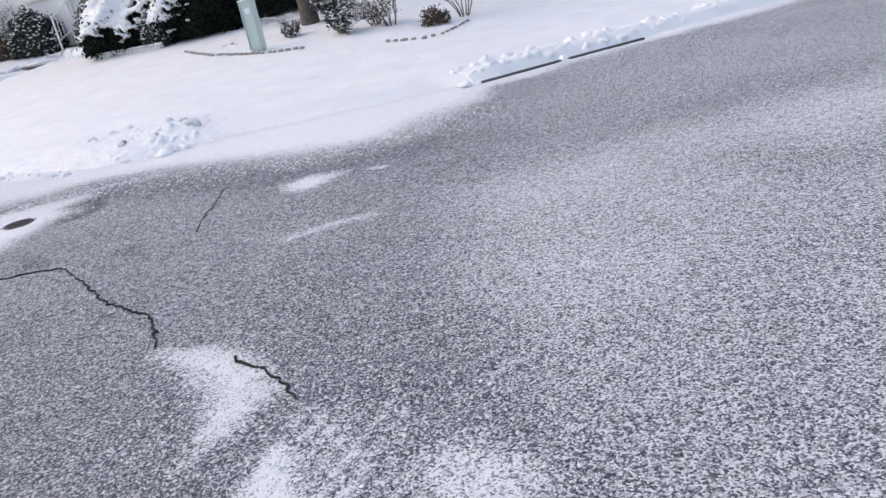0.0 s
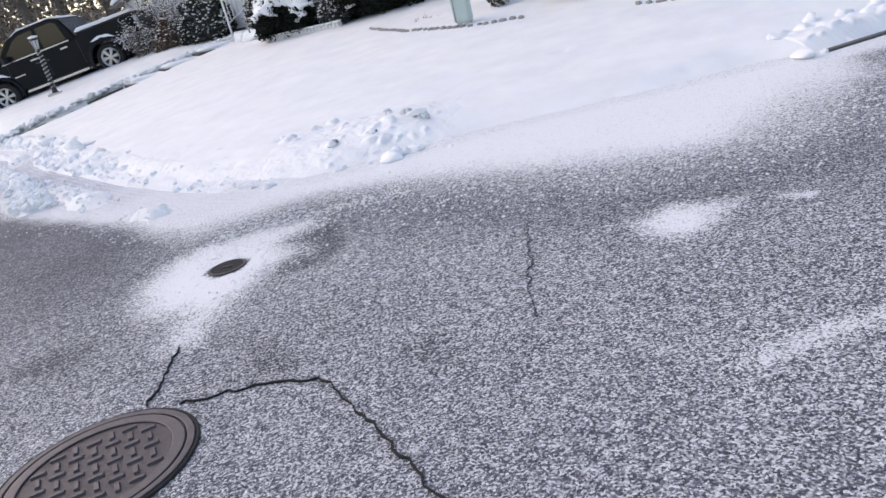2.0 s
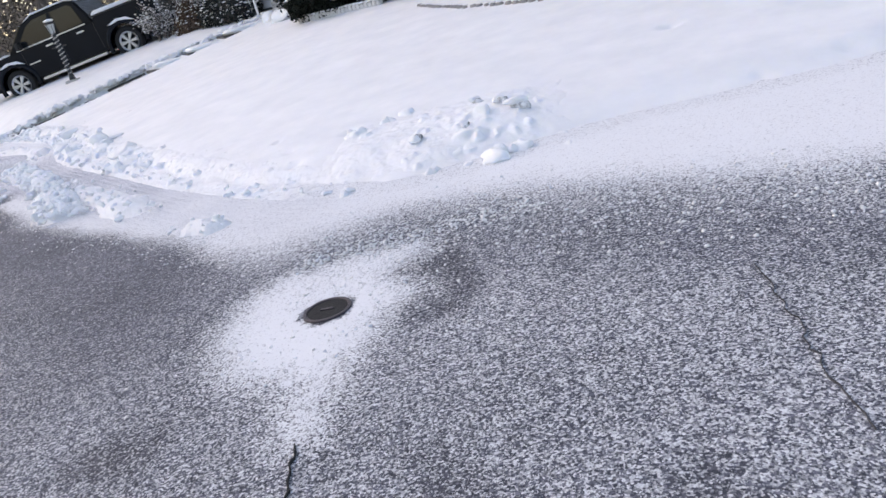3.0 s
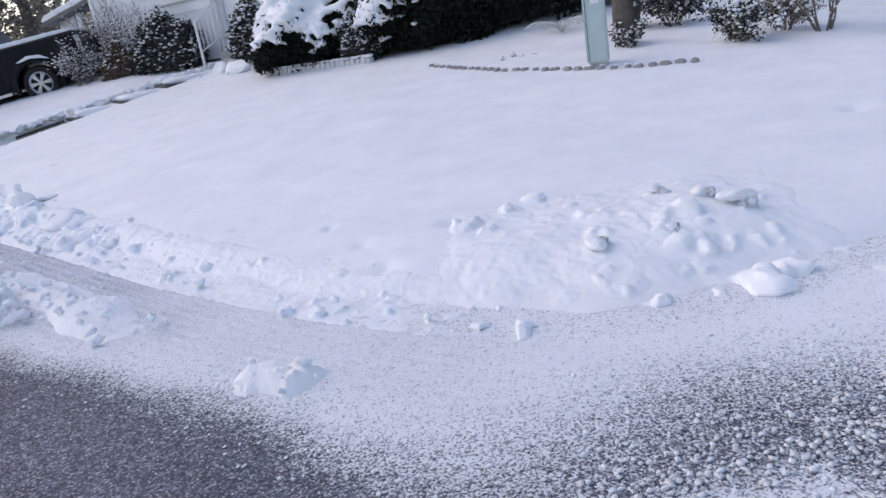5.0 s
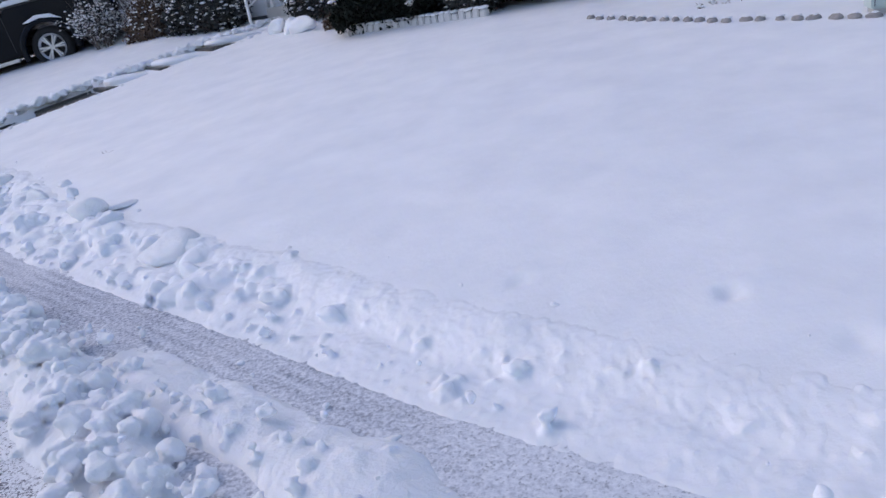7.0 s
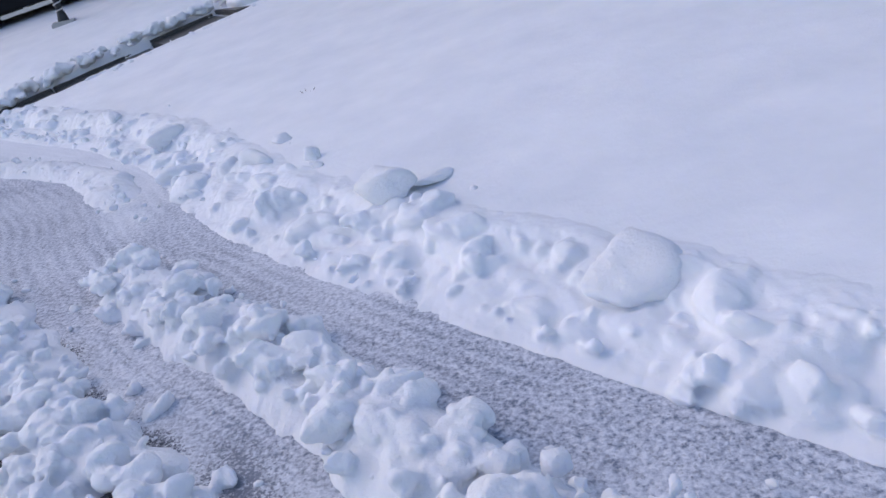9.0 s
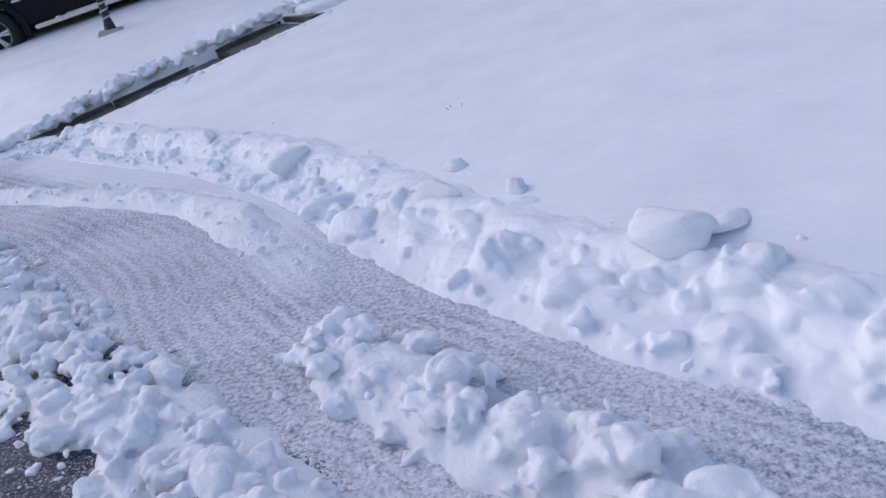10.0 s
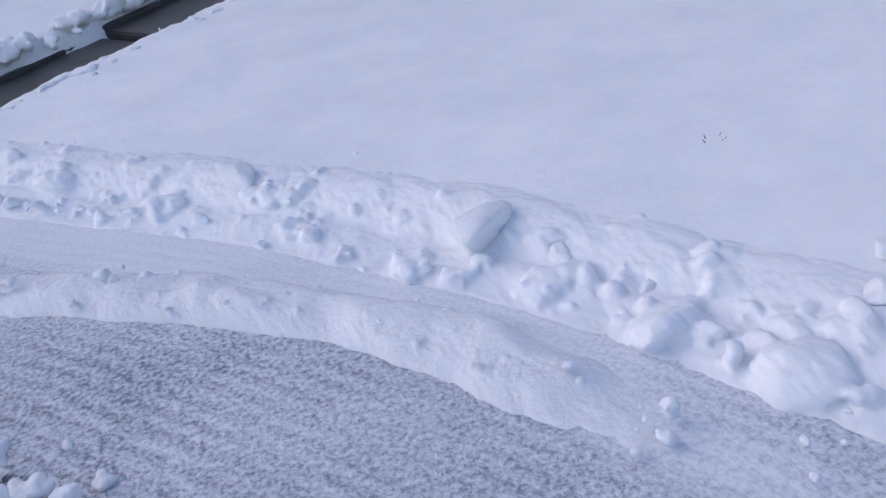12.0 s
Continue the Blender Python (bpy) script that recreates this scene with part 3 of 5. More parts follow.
def resampled(line, step):
    """Even steps along a line of points: places and the way to the right of it."""
    pts = np.array(line, float)
    seg = np.hypot(*np.diff(pts, axis=0).T)
    cum = np.concatenate([[0], np.cumsum(seg)])
    t = np.linspace(0, cum[-1], max(3, int(cum[-1] / step)))
    p = np.stack([np.interp(t, cum, pts[:, 0]), np.interp(t, cum, pts[:, 1])], 1)
    d = np.gradient(p, axis=0)
    for _ in range(6):
        d[1:-1] = (d[:-2] + 2 * d[1:-1] + d[2:]) / 4
    d /= np.linalg.norm(d, axis=1)[:, None]
    return p, np.stack([d[:, 1], -d[:, 0]], 1)


def sheet_solid(x, y, top, bottom):
    """A closed body under a grid of heights."""
    ny, nx = x.shape
    co = np.concatenate([np.stack([x, y, np.maximum(top, bottom + 0.004)], -1).reshape(-1, 3), np.stack([x, y, np.full_like(x, bottom)], -1).reshape(-1, 3)])
    i = np.arange(nx * ny).reshape(ny, nx)
    q = np.stack([i[:-1, :-1], i[:-1, 1:], i[1:, 1:], i[1:, :-1]], -1).reshape(-1, 4)
    ring_i = np.concatenate([i[0, :-1], i[:-1, -1], i[-1, :0:-1], i[:0:-1, 0]])
    nxt, n = np.roll(ring_i, -1), nx * ny
    q = np.concatenate([q, q[:, ::-1] + n, np.stack([ring_i, ring_i + n, nxt + n, nxt], 1)])
    return co, np.concatenate([q[:, [0, 1, 2]], q[:, [0, 2, 3]]])


def snow_skin(bodies, voxel, rounds, grain, calm=None):
    """Joins overlapping bodies of snow into one skin, settles it and gives it a crumbly grain."""
    co, fa, base = [], [], 0
    for p, f in bodies:
        co.append(p)
        fa.append(f + base)
        base += len(p)
    rough = new("loose_snow", points_mesh("loose_snow", np.concatenate(co), np.concatenate(fa), SNOW))
    mod = rough.modifiers.new("join", "REMESH")
    mod.mode, mod.voxel_size = "VOXEL", voxel
    skin = bpy.data.meshes.new_from_object(rough.evaluated_get(bpy.context.evaluated_depsgraph_get()))
    bpy.data.objects.remove(rough)
    v = np.empty(len(skin.vertices) * 3, np.float32)
    skin.vertices.foreach_get("co", v)
    v = v.reshape(-1, 3).astype(float)
    e = np.empty(len(skin.edges) * 2, np.int32)
    skin.edges.foreach_get("vertices", e)
    a, b = e[0::2], e[1::2]
    count = np.maximum(np.bincount(a, minlength=len(v)) + np.bincount(b, minlength=len(v)), 1)[:, None]
    for _ in range(rounds):
        near = np.stack([np.bincount(a, v[b, k], len(v)) + np.bincount(b, v[a, k], len(v)) for k in range(3)], 1) / count
        v = 0.45 * v + 0.55 * near
    skin.vertices.foreach_set("co", v.astype(np.float32).ravel())
    skin.update()
    nrm = np.empty(len(v) * 3, np.float32)
    skin.vertex_normals.foreach_get("vector", nrm)
    nrm = nrm.reshape(-1, 3)
    px, py = v[:, 0] + 0.83 * v[:, 2], v[:, 1] - 1.21 * v[:, 2]
    h = 1.2 * value_noise(px, py, 13, 3) + 0.8 * value_noise(px + 7, py, 38, 3, 0.65)
    if calm:
        h = h * calm(v[:, 0], v[:, 1])
    v = v + nrm * (grain * h)[:, None]
    quads = np.empty(len(skin.loops), np.int32)
    skin.loops.foreach_get("vertex_index", quads)
    quads = quads.reshape(-1, 4)
    quads = quads[(v[quads, 2] > -0.03).any(1)]
    used, quads = np.unique(quads, return_inverse=True)
    bpy.data.meshes.remove(skin)
    return v[used], quads.reshape(-1, 4).astype(np.int32)


def merged(name, bodies, voxel, rounds, grain, label, mat, calm=None):
    v, quads = snow_skin(bodies, voxel, rounds, grain, calm)
    return tagged(new(name, points_mesh(name, v, quads, mat)), label, "snow", kind="stuff")


def behind_bank(x, y):
    """1 on the bank, 0 where it has died out into the lawn."""
    return smooth01(0.72, 0.45, signed_distance(x, y, FOOT))


def spots_on(line, count, half, r):
    """Random places strewn about a line of points."""
    p, n = resampled(line, 0.02)
    for _ in range(count):
        k = r.randint(len(p))
        off = np.clip(r.normal(0, 0.5), -1.1, 1.1) * half
        yield p[k, 0] + n[k, 0] * off, p[k, 1] + n[k, 1] * off, abs(off) / half


def bank_body(line, inner, crest, seed):
    """The bank itself: steep to the road, dying out into the lawn behind."""
    p, n = resampled(line, 0.03)
    o = np.concatenate([np.arange(-0.04, 0.6, 0.025), np.linspace(0.62, inner, 8)])
    x, y = p[:, None, 0] + n[:, None, 0] * o, p[:, None, 1] + n[:, None, 1] * o
    wave = value_noise(x + seed, y, 1.9, 3)
    high = crest(x) * np.exp(-((o - 0.32 - 0.08 * wave) / 0.17) ** 2) * (1 + 0.55 * value_noise(x, y - seed, 3.1, 3))
    top = ground_z(x, y) + high + 0.012 * value_noise(x, y, 5.5, 4, 0.6) * smooth01(0.75, 0.4, o) * (0.45 + 0.55 * smooth01(-5.6, -7.2, x)) - 0.04 * smooth01(0.42, 0.80, o)
    face = 0.075 * (0.3 + 0.7 * smooth01(-6.2, -7.8, x)) * smooth01(-4.6, -5.8, x) * (1 - 0.45 * smooth01(-9.5, -10.3, x)) * (0.75 + 0.9 * value_noise(x, y, 2.6, 4, 0.6))
    top = np.maximum(top, face * smooth01(-0.04, 0.17, o + 0.07 * value_noise(x, y, 3.4, 4, 0.6)) * smooth01(0.5, 0.25, o))
    return sheet_solid(x, y, np.where(o < -0.03, -0.05, top), -0.09)


def bank_crest(x):
    return 0.004 + 0.008 * smooth01(-5.6, -7.0, x) + 0.026 * smooth01(-6.9, -7.6, x) * smooth01(-10.6, -9.4, x) + 0.014 * smooth01(-9.6, -10.2, x) * smooth01(-13.5, -12.0, x)


# blocks frozen into the bank: place, half size, flatness
BANK_BLOCKS = (
    (-8.47, 12.33, 0.10, 0.45), (-8.35, 12.09, 0.12, 0.5), (-8.25, 11.90, 0.10, 0.55), (-7.74, 11.33, 0.08, 0.6), (-7.54, 11.25, 0.11, 0.55), (-7.48, 11.08, 0.13, 0.5),
    (-7.66, 11.12, 0.10, 0.6), (-8.86, 12.42, 0.09, 0.5), (-9.22, 12.80, 0.14, 0.55), (-9.0, 12.57, 0.13, 0.5), (-9.32, 13.11, 0.08, 0.6), (-9.71, 13.45, 0.07, 0.6),
    (-10.53, 14.32, 0.055, 0.7), (-10.66, 14.44, 0.065, 0.65), (-10.05, 13.82, 0.11, 0.55), (-9.86, 13.47, 0.13, 0.5), (-9.74, 13.6, 0.08, 0.6), (-11.0, 15.0, 0.08, 0.5),
    (-10.25, 14.12, 0.09, 0.5), (-11.5, 15.4, 0.10, 0.45), (-8.6, 12.1, 0.10, 0.5), (-7.2, 10.9, 0.08, 0.45), (-6.08, 9.88, 0.04, 0.6), (-6.75, 10.5, 0.06, 0.5),
    (-7.05, 10.8, 0.06, 0.6), (-5.42, 9.02, 0.035, 0.45), (-5.24, 8.93, 0.035, 0.45), (-12.0, 15.9, 0.09, 0.5), (-7.95, 11.4, 0.08, 0.6), (-8.1, 11.62, 0.09, 0.6))


def heap_lift(x, y):
    """How much higher the corner heap lies than the lawn round it."""
    return 0.065 * np.exp(-((x + 3.45) / 0.38) ** 2 - ((y - 9.3) / 0.34) ** 2) + 0.03 * np.exp(-((x + 4.1) / 0.5) ** 2 - ((y - 9.2) / 0.4) ** 2)


def build_bank():
    r = np.random.RandomState(21)
    bodies = [bank_body(BANK, 0.95, bank_crest, 3)]
    for cx, cy, size, flat in BANK_BLOCKS:
        bodies += cluster(r, size, flat, (cx, cy, snow_z(cx, cy) + 0.025 - 0.05 * size), 6)
    for cx, cy, o in spots_on(BANK, 520, 0.2, r):
        cx, cy = cx + 0.29 * 0.68, cy + 0.29 * 0.73
        heavy = float(bank_crest(np.array(cx))) / 0.038
        if r.rand() > 0.35 + heavy:
            continue
        size = (0.012 + (0.012 + 0.075 * heavy) * r.rand() ** 1.7) * (1.1 - 0.3 * o)
        bodies += cluster(r, size, r.uniform(0.5, 0.8), (cx, cy, snow_z(cx, cy) + 0.035 * heavy * max(0, 1 - o) - size * r.uniform(0.0, 0.5)), 4)
    for cx, cy, o in spots_on(BANK, 260, 0.3, r):
        cx, cy = cx + 0.34 * 0.68, cy + 0.34 * 0.73
        size = r.uniform(0.008, 0.022)
        bodies.append((chunk_points(BALL2, r, size, 0.7) + (cx, cy, snow_z(cx, cy) + size * r.uniform(-0.3, 0.2)), BALL2[1]))
    for cx, cy, o in spots_on(BANK, 420, 0.09, r):
        cx, cy = cx + 0.09 * 0.68, cy + 0.09 * 0.73
        if cx < -6.0 or r.rand() < 0.4:
            size = (0.010 + 0.028 * r.rand() ** 2) * (1.0 if cx < -7.0 else 0.75)
            bodies += cluster(r, size, 0.8, (cx, cy, r.uniform(0.0, 0.055)), 2)
    merged("snow_bank", bodies, 0.0085, 3, 0.005, "soft bank of ploughed snow with rounded broken blocks", SNOW, behind_bank)
    # the bank over the kerb of the side street
    bodies = [bank_body(CURB_BANK, 0.9, lambda x: 0.02 * smooth01(-0.9, 0.1, x), 9)]
    for cx, cy, o in spots_on(CURB_BANK, 110, 0.3, r):
        size = r.uniform(0.02, 0.075)
        cx, cy = cx - 0.15, cy + 0.36
        bodies += cluster(r, size, 0.6, (cx, cy, snow_z(cx, cy) + 0.02 - size * r.uniform(0.0, 0.4)), 3)
    merged("kerb_snow_bank", bodies, 0.014, 2, 0.006, "lumpy bank of snow pushed over the kerb", SNOW, behind_bank)
    # the trampled heap on the corner
    x, y = np.meshgrid(np.arange(-5.0, -2.5, 0.035), np.arange(8.25, 10.2, 0.035))
    edge = np.minimum(np.minimum(x + 5.0, -2.5 - x), np.minimum(y - 8.25, 10.2 - y))
    inner = smooth01(0.05, 0.5, edge)
    top = ground_z(x, y) + heap_lift(x, y) + inner * (0.028 * value_noise(x, y, 3.6, 4, 0.6) + 0.004) - 0.04 * (1 - inner)
    bodies = [sheet_solid(x, y, top, -0.1)]
    for k in range(80):
        cx, cy = np.clip(r.normal(-3.62, 0.42), -4.6, -2.9), np.clip(r.normal(9.1, 0.30), 8.55, 9.9)
        size = r.uniform(0.018, 0.075) * r.uniform(0.6, 1.1)
        bodies += cluster(r, size, r.uniform(0.45, 0.8), (cx, cy, snow_z(cx, cy) + heap_lift(cx, cy) - size * r.uniform(0.1, 0.5)), 4)
    for cx, cy, size in ((-3.34, 8.56, 0.10), (-3.2, 8.66, 0.08), (-4.32, 8.48, 0.045), (-4.5, 8.55, 0.045), (-4.12, 9.86, 0.07), (-4.5, 9.63, 0.08), (-4.25, 9.75, 0.06)):
        bodies += cluster(r, size, 0.4, (cx, cy, snow_z(cx, cy) + 0.004), 5)
    merged("corner_snow", bodies, 0.011, 2, 0.006, "trampled heap of snow on the street corner", SNOW, lambda x, y: smooth01(0.1, 0.5, np.minimum(np.minimum(x + 5.0, -2.5 - x), np.minimum(y - 8.25, 10.2 - y))))


build_bank()


def build_ridges():
    r = np.random.RandomState(33)
    for line, half, h, per_metre, big, gaps in ROWS_OF_SNOW:
        p, n = resampled(line, 0.02)
        o = np.linspace(-1.25, 1.25, 33) * half
        x, y = p[:, None, 0] + n[:, None, 0] * o, p[:, None, 1] + n[:, None, 1] * o
        wide = half * (0.92 + 0.38 * value_noise(x, y, 3.2, 3))
        ends = smooth01(0, 0.25 if per_metre > 30 else 0.0055 * len(p), np.minimum(np.arange(len(p)), np.arange(len(p))[::-1]) * 0.02)[:, None]
        body = h * np.clip(1 - (o / wide) ** 2, 0, 1) ** 0.6 * (0.75 + 0.5 * value_noise(x, y, 4, 3)) * ends
        body = body - 0.028 - gaps * smooth01(-0.05, 0.3, value_noise(x + 31, y, 5.0, 3))
        bodies = [sheet_solid(x, y, body, -0.06)]
        length = len(p) * 0.02
        for cx, cy, f in spots_on(line, int(length * per_metre), half * 0.95, r):
            size = (0.35 + 0.65 * r.rand() ** 1.6) * big * (1.08 - 0.35 * f)
            lift = h * max(0.0, 1 - f * f) ** 0.6 * r.uniform(0.3, 0.85)
            bodies += cluster(r, size, r.uniform(0.65, 0.95), (cx, cy, lift), 7, 4)
        for cx, cy, f in spots_on(line, int(length * per_metre), half * 1.1, r):
            size = r.uniform(0.007, 0.02)
            lift = h * max(0.0, 1 - f * f) ** 0.5 * 0.9
            bodies.append((chunk_points(BALL2, r, size, 0.8) + (cx, cy, lift * r.uniform(0.3, 0.9)), BALL2[1]))
        merged("ploughed_snow_ridge", bodies, 0.0065, 2, 0.005, "lumpy ridge of ploughed snow along a wheel track", CLOD)


build_ridges()


def crumbs(name, spots, label, r):
    """Many small crumbs in one mesh."""
    kinds = [chunk_points(BALL1, r, 1.0, 0.5, 5, 6) for _ in range(12)]
    co = [kinds[k % 12] * size + (cx, cy, size * 0.2 + max(z, 0.003)) for k, (cx, cy, z, size) in enumerate(spots)]
    fa = [BALL1[1] + k * len(BALL1[0]) for k in range(len(spots))]
    ob = new(name, points_mesh(name, np.concatenate(co), np.concatenate(fa), CLOD))
    tagged(ob, label, "snow", kind="stuff")


def build_crumbs():
    r = np.random.RandomState(5)
    spots = [(cx, cy, 0.0, r.uniform(0.003, 0.009)) for cx, cy, f in spots_on([p for p in BARE if -13 < p[0] < -3.5], 700, 0.28, r)]
    corner_edge = [p for p in BARE if -4.3 < p[0] < -0.2]
    for cx, cy, f in spots_on(corner_edge, 2600, 0.5, r):
        spots.append((cx, cy + 0.05, 0.0, 0.003 + 0.009 * r.rand() ** 3))
    for k in range(500):
        cx, cy = r.normal(-3.95, 0.33), r.normal(6.75, 0.36)
        if math.hypot(cx + 3.97, cy - 6.71) > 0.16:
            spots.append((cx, cy, 0.0, 0.003 + 0.006 * r.rand() ** 2))
    for cx, cy, f in spots_on([(-4.3, 7.3), (-3.9, 7.42), (-3.5, 7.45), (-3.1, 7.6)], 260, 0.10, r):
        spots.append((cx, cy, 0.0, r.uniform(0.004, 0.012)))
    for k in range(420):
        cx, cy = r.uniform(-1.95, -0.4), r.uniform(2.45, 3.75)
        if abs((cy - 3.1) + 0.75 * (cx + 1.3)) < 0.5:
            spots.append((cx, cy, 0.0, r.uniform(0.003, 0.009)))
    crumbs("snow_crumbs", spots, "crumbs of snow scattered on the asphalt edge", r)


build_crumbs()


def clod(x, y, size, squash, seed, mat=CLOD, label="rounded clod of snow lying on the bank", sink=0.0, name="snow_clod"):
    r = np.random.RandomState(seed)
    p = chunk_points(BALL4, r, size, squash, 4.5, 9)
    p = p * (1 + 0.06 * value_noise(p[:, 0] + p[:, 2] + seed, p[:, 1] - p[:, 2], 40, 3))[:, None]
    ob = new(name, points_mesh(name, p, BALL4[1], mat))
    ob.location = (x, y, snow_z(x, y) + float(heap_lift(x, y)) + size * squash * (0.4 - sink))
    return tagged(ob, label, "snow clod", "clods of snow along the bank")


for i, (cx, cy, size, sq) in enumerate((
        (-8.67, 12.60, 0.125, 0.95), (-8.43, 12.59, 0.07, 0.4), (-7.83, 11.60, 0.15, 0.55), (-9.43, 13.40, 0.085, 0.7), (-9.54, 13.56, 0.05, 0.7), (-9.11, 13.26, 0.045, 0.8),
        (-10.35, 14.50, 0.115, 0.6), (-10.19, 14.25, 0.045, 0.9), (-11.2, 15.42, 0.10, 0.65), (-9.37, 13.70, 0.05, 0.5), (-10.0, 13.96, 0.032, 0.8), (-9.06, 13.14, 0.035, 0.5))):
    clod(cx, cy, size, sq, 40 + i)
for i, (cx, cy, size, sq) in enumerate(((-3.16, 9.24, 0.085, 0.8), (-3.30, 9.36, 0.06, 0.8), (-3.50, 9.50, 0.05, 0.8), (-3.90, 9.0, 0.055, 0.8), (-3.30, 8.50, 0.045, 0.7), (-3.55, 9.05, 0.035, 0.7))):
    ob = clod(cx, cy, size * 0.8, sq, 90 + i, DIRTY, "grey dirty clod of frozen snow on the bank", 0.0, name="dirty_snow_clod")
    cap = new("snow_cap", points_mesh("snow_cap", chunk_points(BALL3, np.random.RandomState(300 + i), size * 0.85, 0.6) + np.array([-0.35 * size, 0.15 * size, size * sq * 0.42]), BALL3[1], CLOD))
    cap.parent = ob
for i, (cx, cy, size, sq) in enumerate(((-0.18, 9.02, 0.07, 0.6), (-0.04, 9.06, 0.045, 0.7), (-6.42, 9.12, 0.03, 0.8), (-4.33, 8.42, 0.04, 0.7))):
    clod(cx, cy, size, sq, 120 + i, CLOD, "chunk of snow at the foot of the bank")


# ---- cracks and iron lids in the road ----
def ribbon(line, width, seed, z=0.009):
    """A jagged gap in the asphalt along a line, filled with darkness."""
    r = np.random.RandomState(seed)
    pts = []
    for (ax, ay), (bx, by) in zip(line[:-1], line[1:]):
        n = max(2, int(math.dist((ax, ay), (bx, by)) / 0.035))
        for k in range(n):
            t = k / n
            pts.append((ax + (bx - ax) * t + r.normal(0, 0.008), ay + (by - ay) * t + r.normal(0, 0.008)))
    pts.append(line[-1])
    bm, prev = bmesh.new(), None
    for i, (px, py) in enumerate(pts):
        qx, qy = pts[min(i + 1, len(pts) - 1)]
        ox, oy = pts[max(i - 1, 0)]
        d = Vector((qx - ox, qy - oy)).normalized()
        w = width * r.uniform(0.25, 1.1)
        row = [bm.verts.new((px - d.y * w * k, py + d.x * w * k, zz)) for k, zz in ((-0.5, z), (0.5, z), (0.5, z - 0.012), (-0.5, z - 0.012))]
        if prev:
            for a in range(4):
                bm.faces.new((prev[a], prev[(a + 1) % 4], row[(a + 1) % 4], row[a]))
        prev = row
    return bm


for line, width, seed in (
        ([(-3.72, 5.27), (-3.74, 5.44), (-3.81, 5.76)], 0.0095, 1),
        ([(-3.56, 5.25), (-3.28, 5.30), (-3.15, 5.31), (-2.98, 5.26), (-2.83, 5.05), (-2.69, 4.88), (-2.42, 4.49), (-2.26, 4.35), (-2.08, 4.17), (-1.97, 3.84)], 0.0095, 2),
        ([(-1.58, 3.60), (-1.48, 3.50), (-1.35, 3.36), (-1.26, 3.18)], 0.011, 3),
        ([(-2.26, 6.5), (-2.25, 6.2), (-2.25, 5.84), (-2.22, 5.5)], 0.0025, 4)):
    tagged(single("road_crack", ribbon(line, width, seed), FAINT if seed == 4 else TAR, Matrix(), "jagged open crack in the asphalt", "crack", kind="structure"))


def ring(r0, r1, z0, z1, seg=64):
    bm = bmesh.new()
    rows = []
    for k in range(seg):
        a = math.tau * k / seg
        rows.append([bm.verts.new((rr * math.cos(a), rr * math.sin(a), zz)) for rr, zz in ((r0, z0), (r0, z1 - 0.002), (r0 + 0.003, z1), (r1 - 0.003, z1), (r1, z1 - 0.003), (r1, z0))])
    for k in range(seg):
        a, b = rows[k], rows[(k + 1) % seg]
        for j in range(5):
            bm.faces.new((a[j], b[j], b[j + 1], a[j + 1]))
    bmesh.ops.recalc_face_normals(bm, faces=bm.faces)
    return bm


def disc(r, z0, z1, seg=64):
    return slab([(r * math.cos(math.tau * k / seg), r * math.sin(math.tau * k / seg)) for k in range(seg)], z0, z1)


def manhole():
    t = thing("manhole_cover", pose(-3.70, 4.895, 0.0, 0, 0, 33), "round rusty cast-iron manhole cover set flush in asphalt", "manhole cover")
    part("surround", ring(0.337, 0.35, -0.03, 0.010), TAR, t, "dark gap round the frame")
    part("frame", ring(0.308, 0.335, -0.03, 0.014), IRON_RIM, t)
    part("lid", disc(0.304, -0.03, 0.007), IRON, t)
    part("lid_border", ring(0.258, 0.302, 0.0, 0.014), IRON_RIM, t)
    bar = None
    step = 0.062
    for i in range(-5, 6):
        for j in range(-5, 6):
            x, y = i * step, j * step
            flip = (i + j) % 2
            lx, ly = (0.027, 0.010) if flip else (0.010, 0.027)
            if math.hypot(abs(x) + lx, abs(y) + ly) > 0.258:
                continue
            bm = bmesh.new()
            lo = [bm.verts.new((sx * lx, sy * ly, 0.006)) for sx, sy in ((-1, -1), (1, -1), (1, 1), (-1, 1))]
            hi = [bm.verts.new((sx * (lx - 0.003), sy * (ly - 0.003), 0.0145)) for sx, sy in ((-1, -1), (1, -1), (1, 1), (-1, 1))]
            bm.faces.new(hi)
            for k in range(4):
                bm.faces.new((lo[k], lo[(k + 1) % 4], hi[(k + 1) % 4], hi[k]))
            part("tread_bar", bm, IRON_RIM, t, at=Matrix.Translation((x, y, 0)))
    v = thing("valve_cover", pose(-3.97, 6.715, 0.0), "small round dark iron valve lid ringed by snow", "valve cover")
    part("collar", ring(0.093, 0.11, -0.02, 0.008, 32), IRON, v)
    part("lid", disc(0.091, -0.02, 0.004, 32), TAR, v)
    part("lifting_bar", box(-0.03, -0.008, 0.003, 0.03, 0.008, 0.010, 0.002), IRON, v)


manhole()


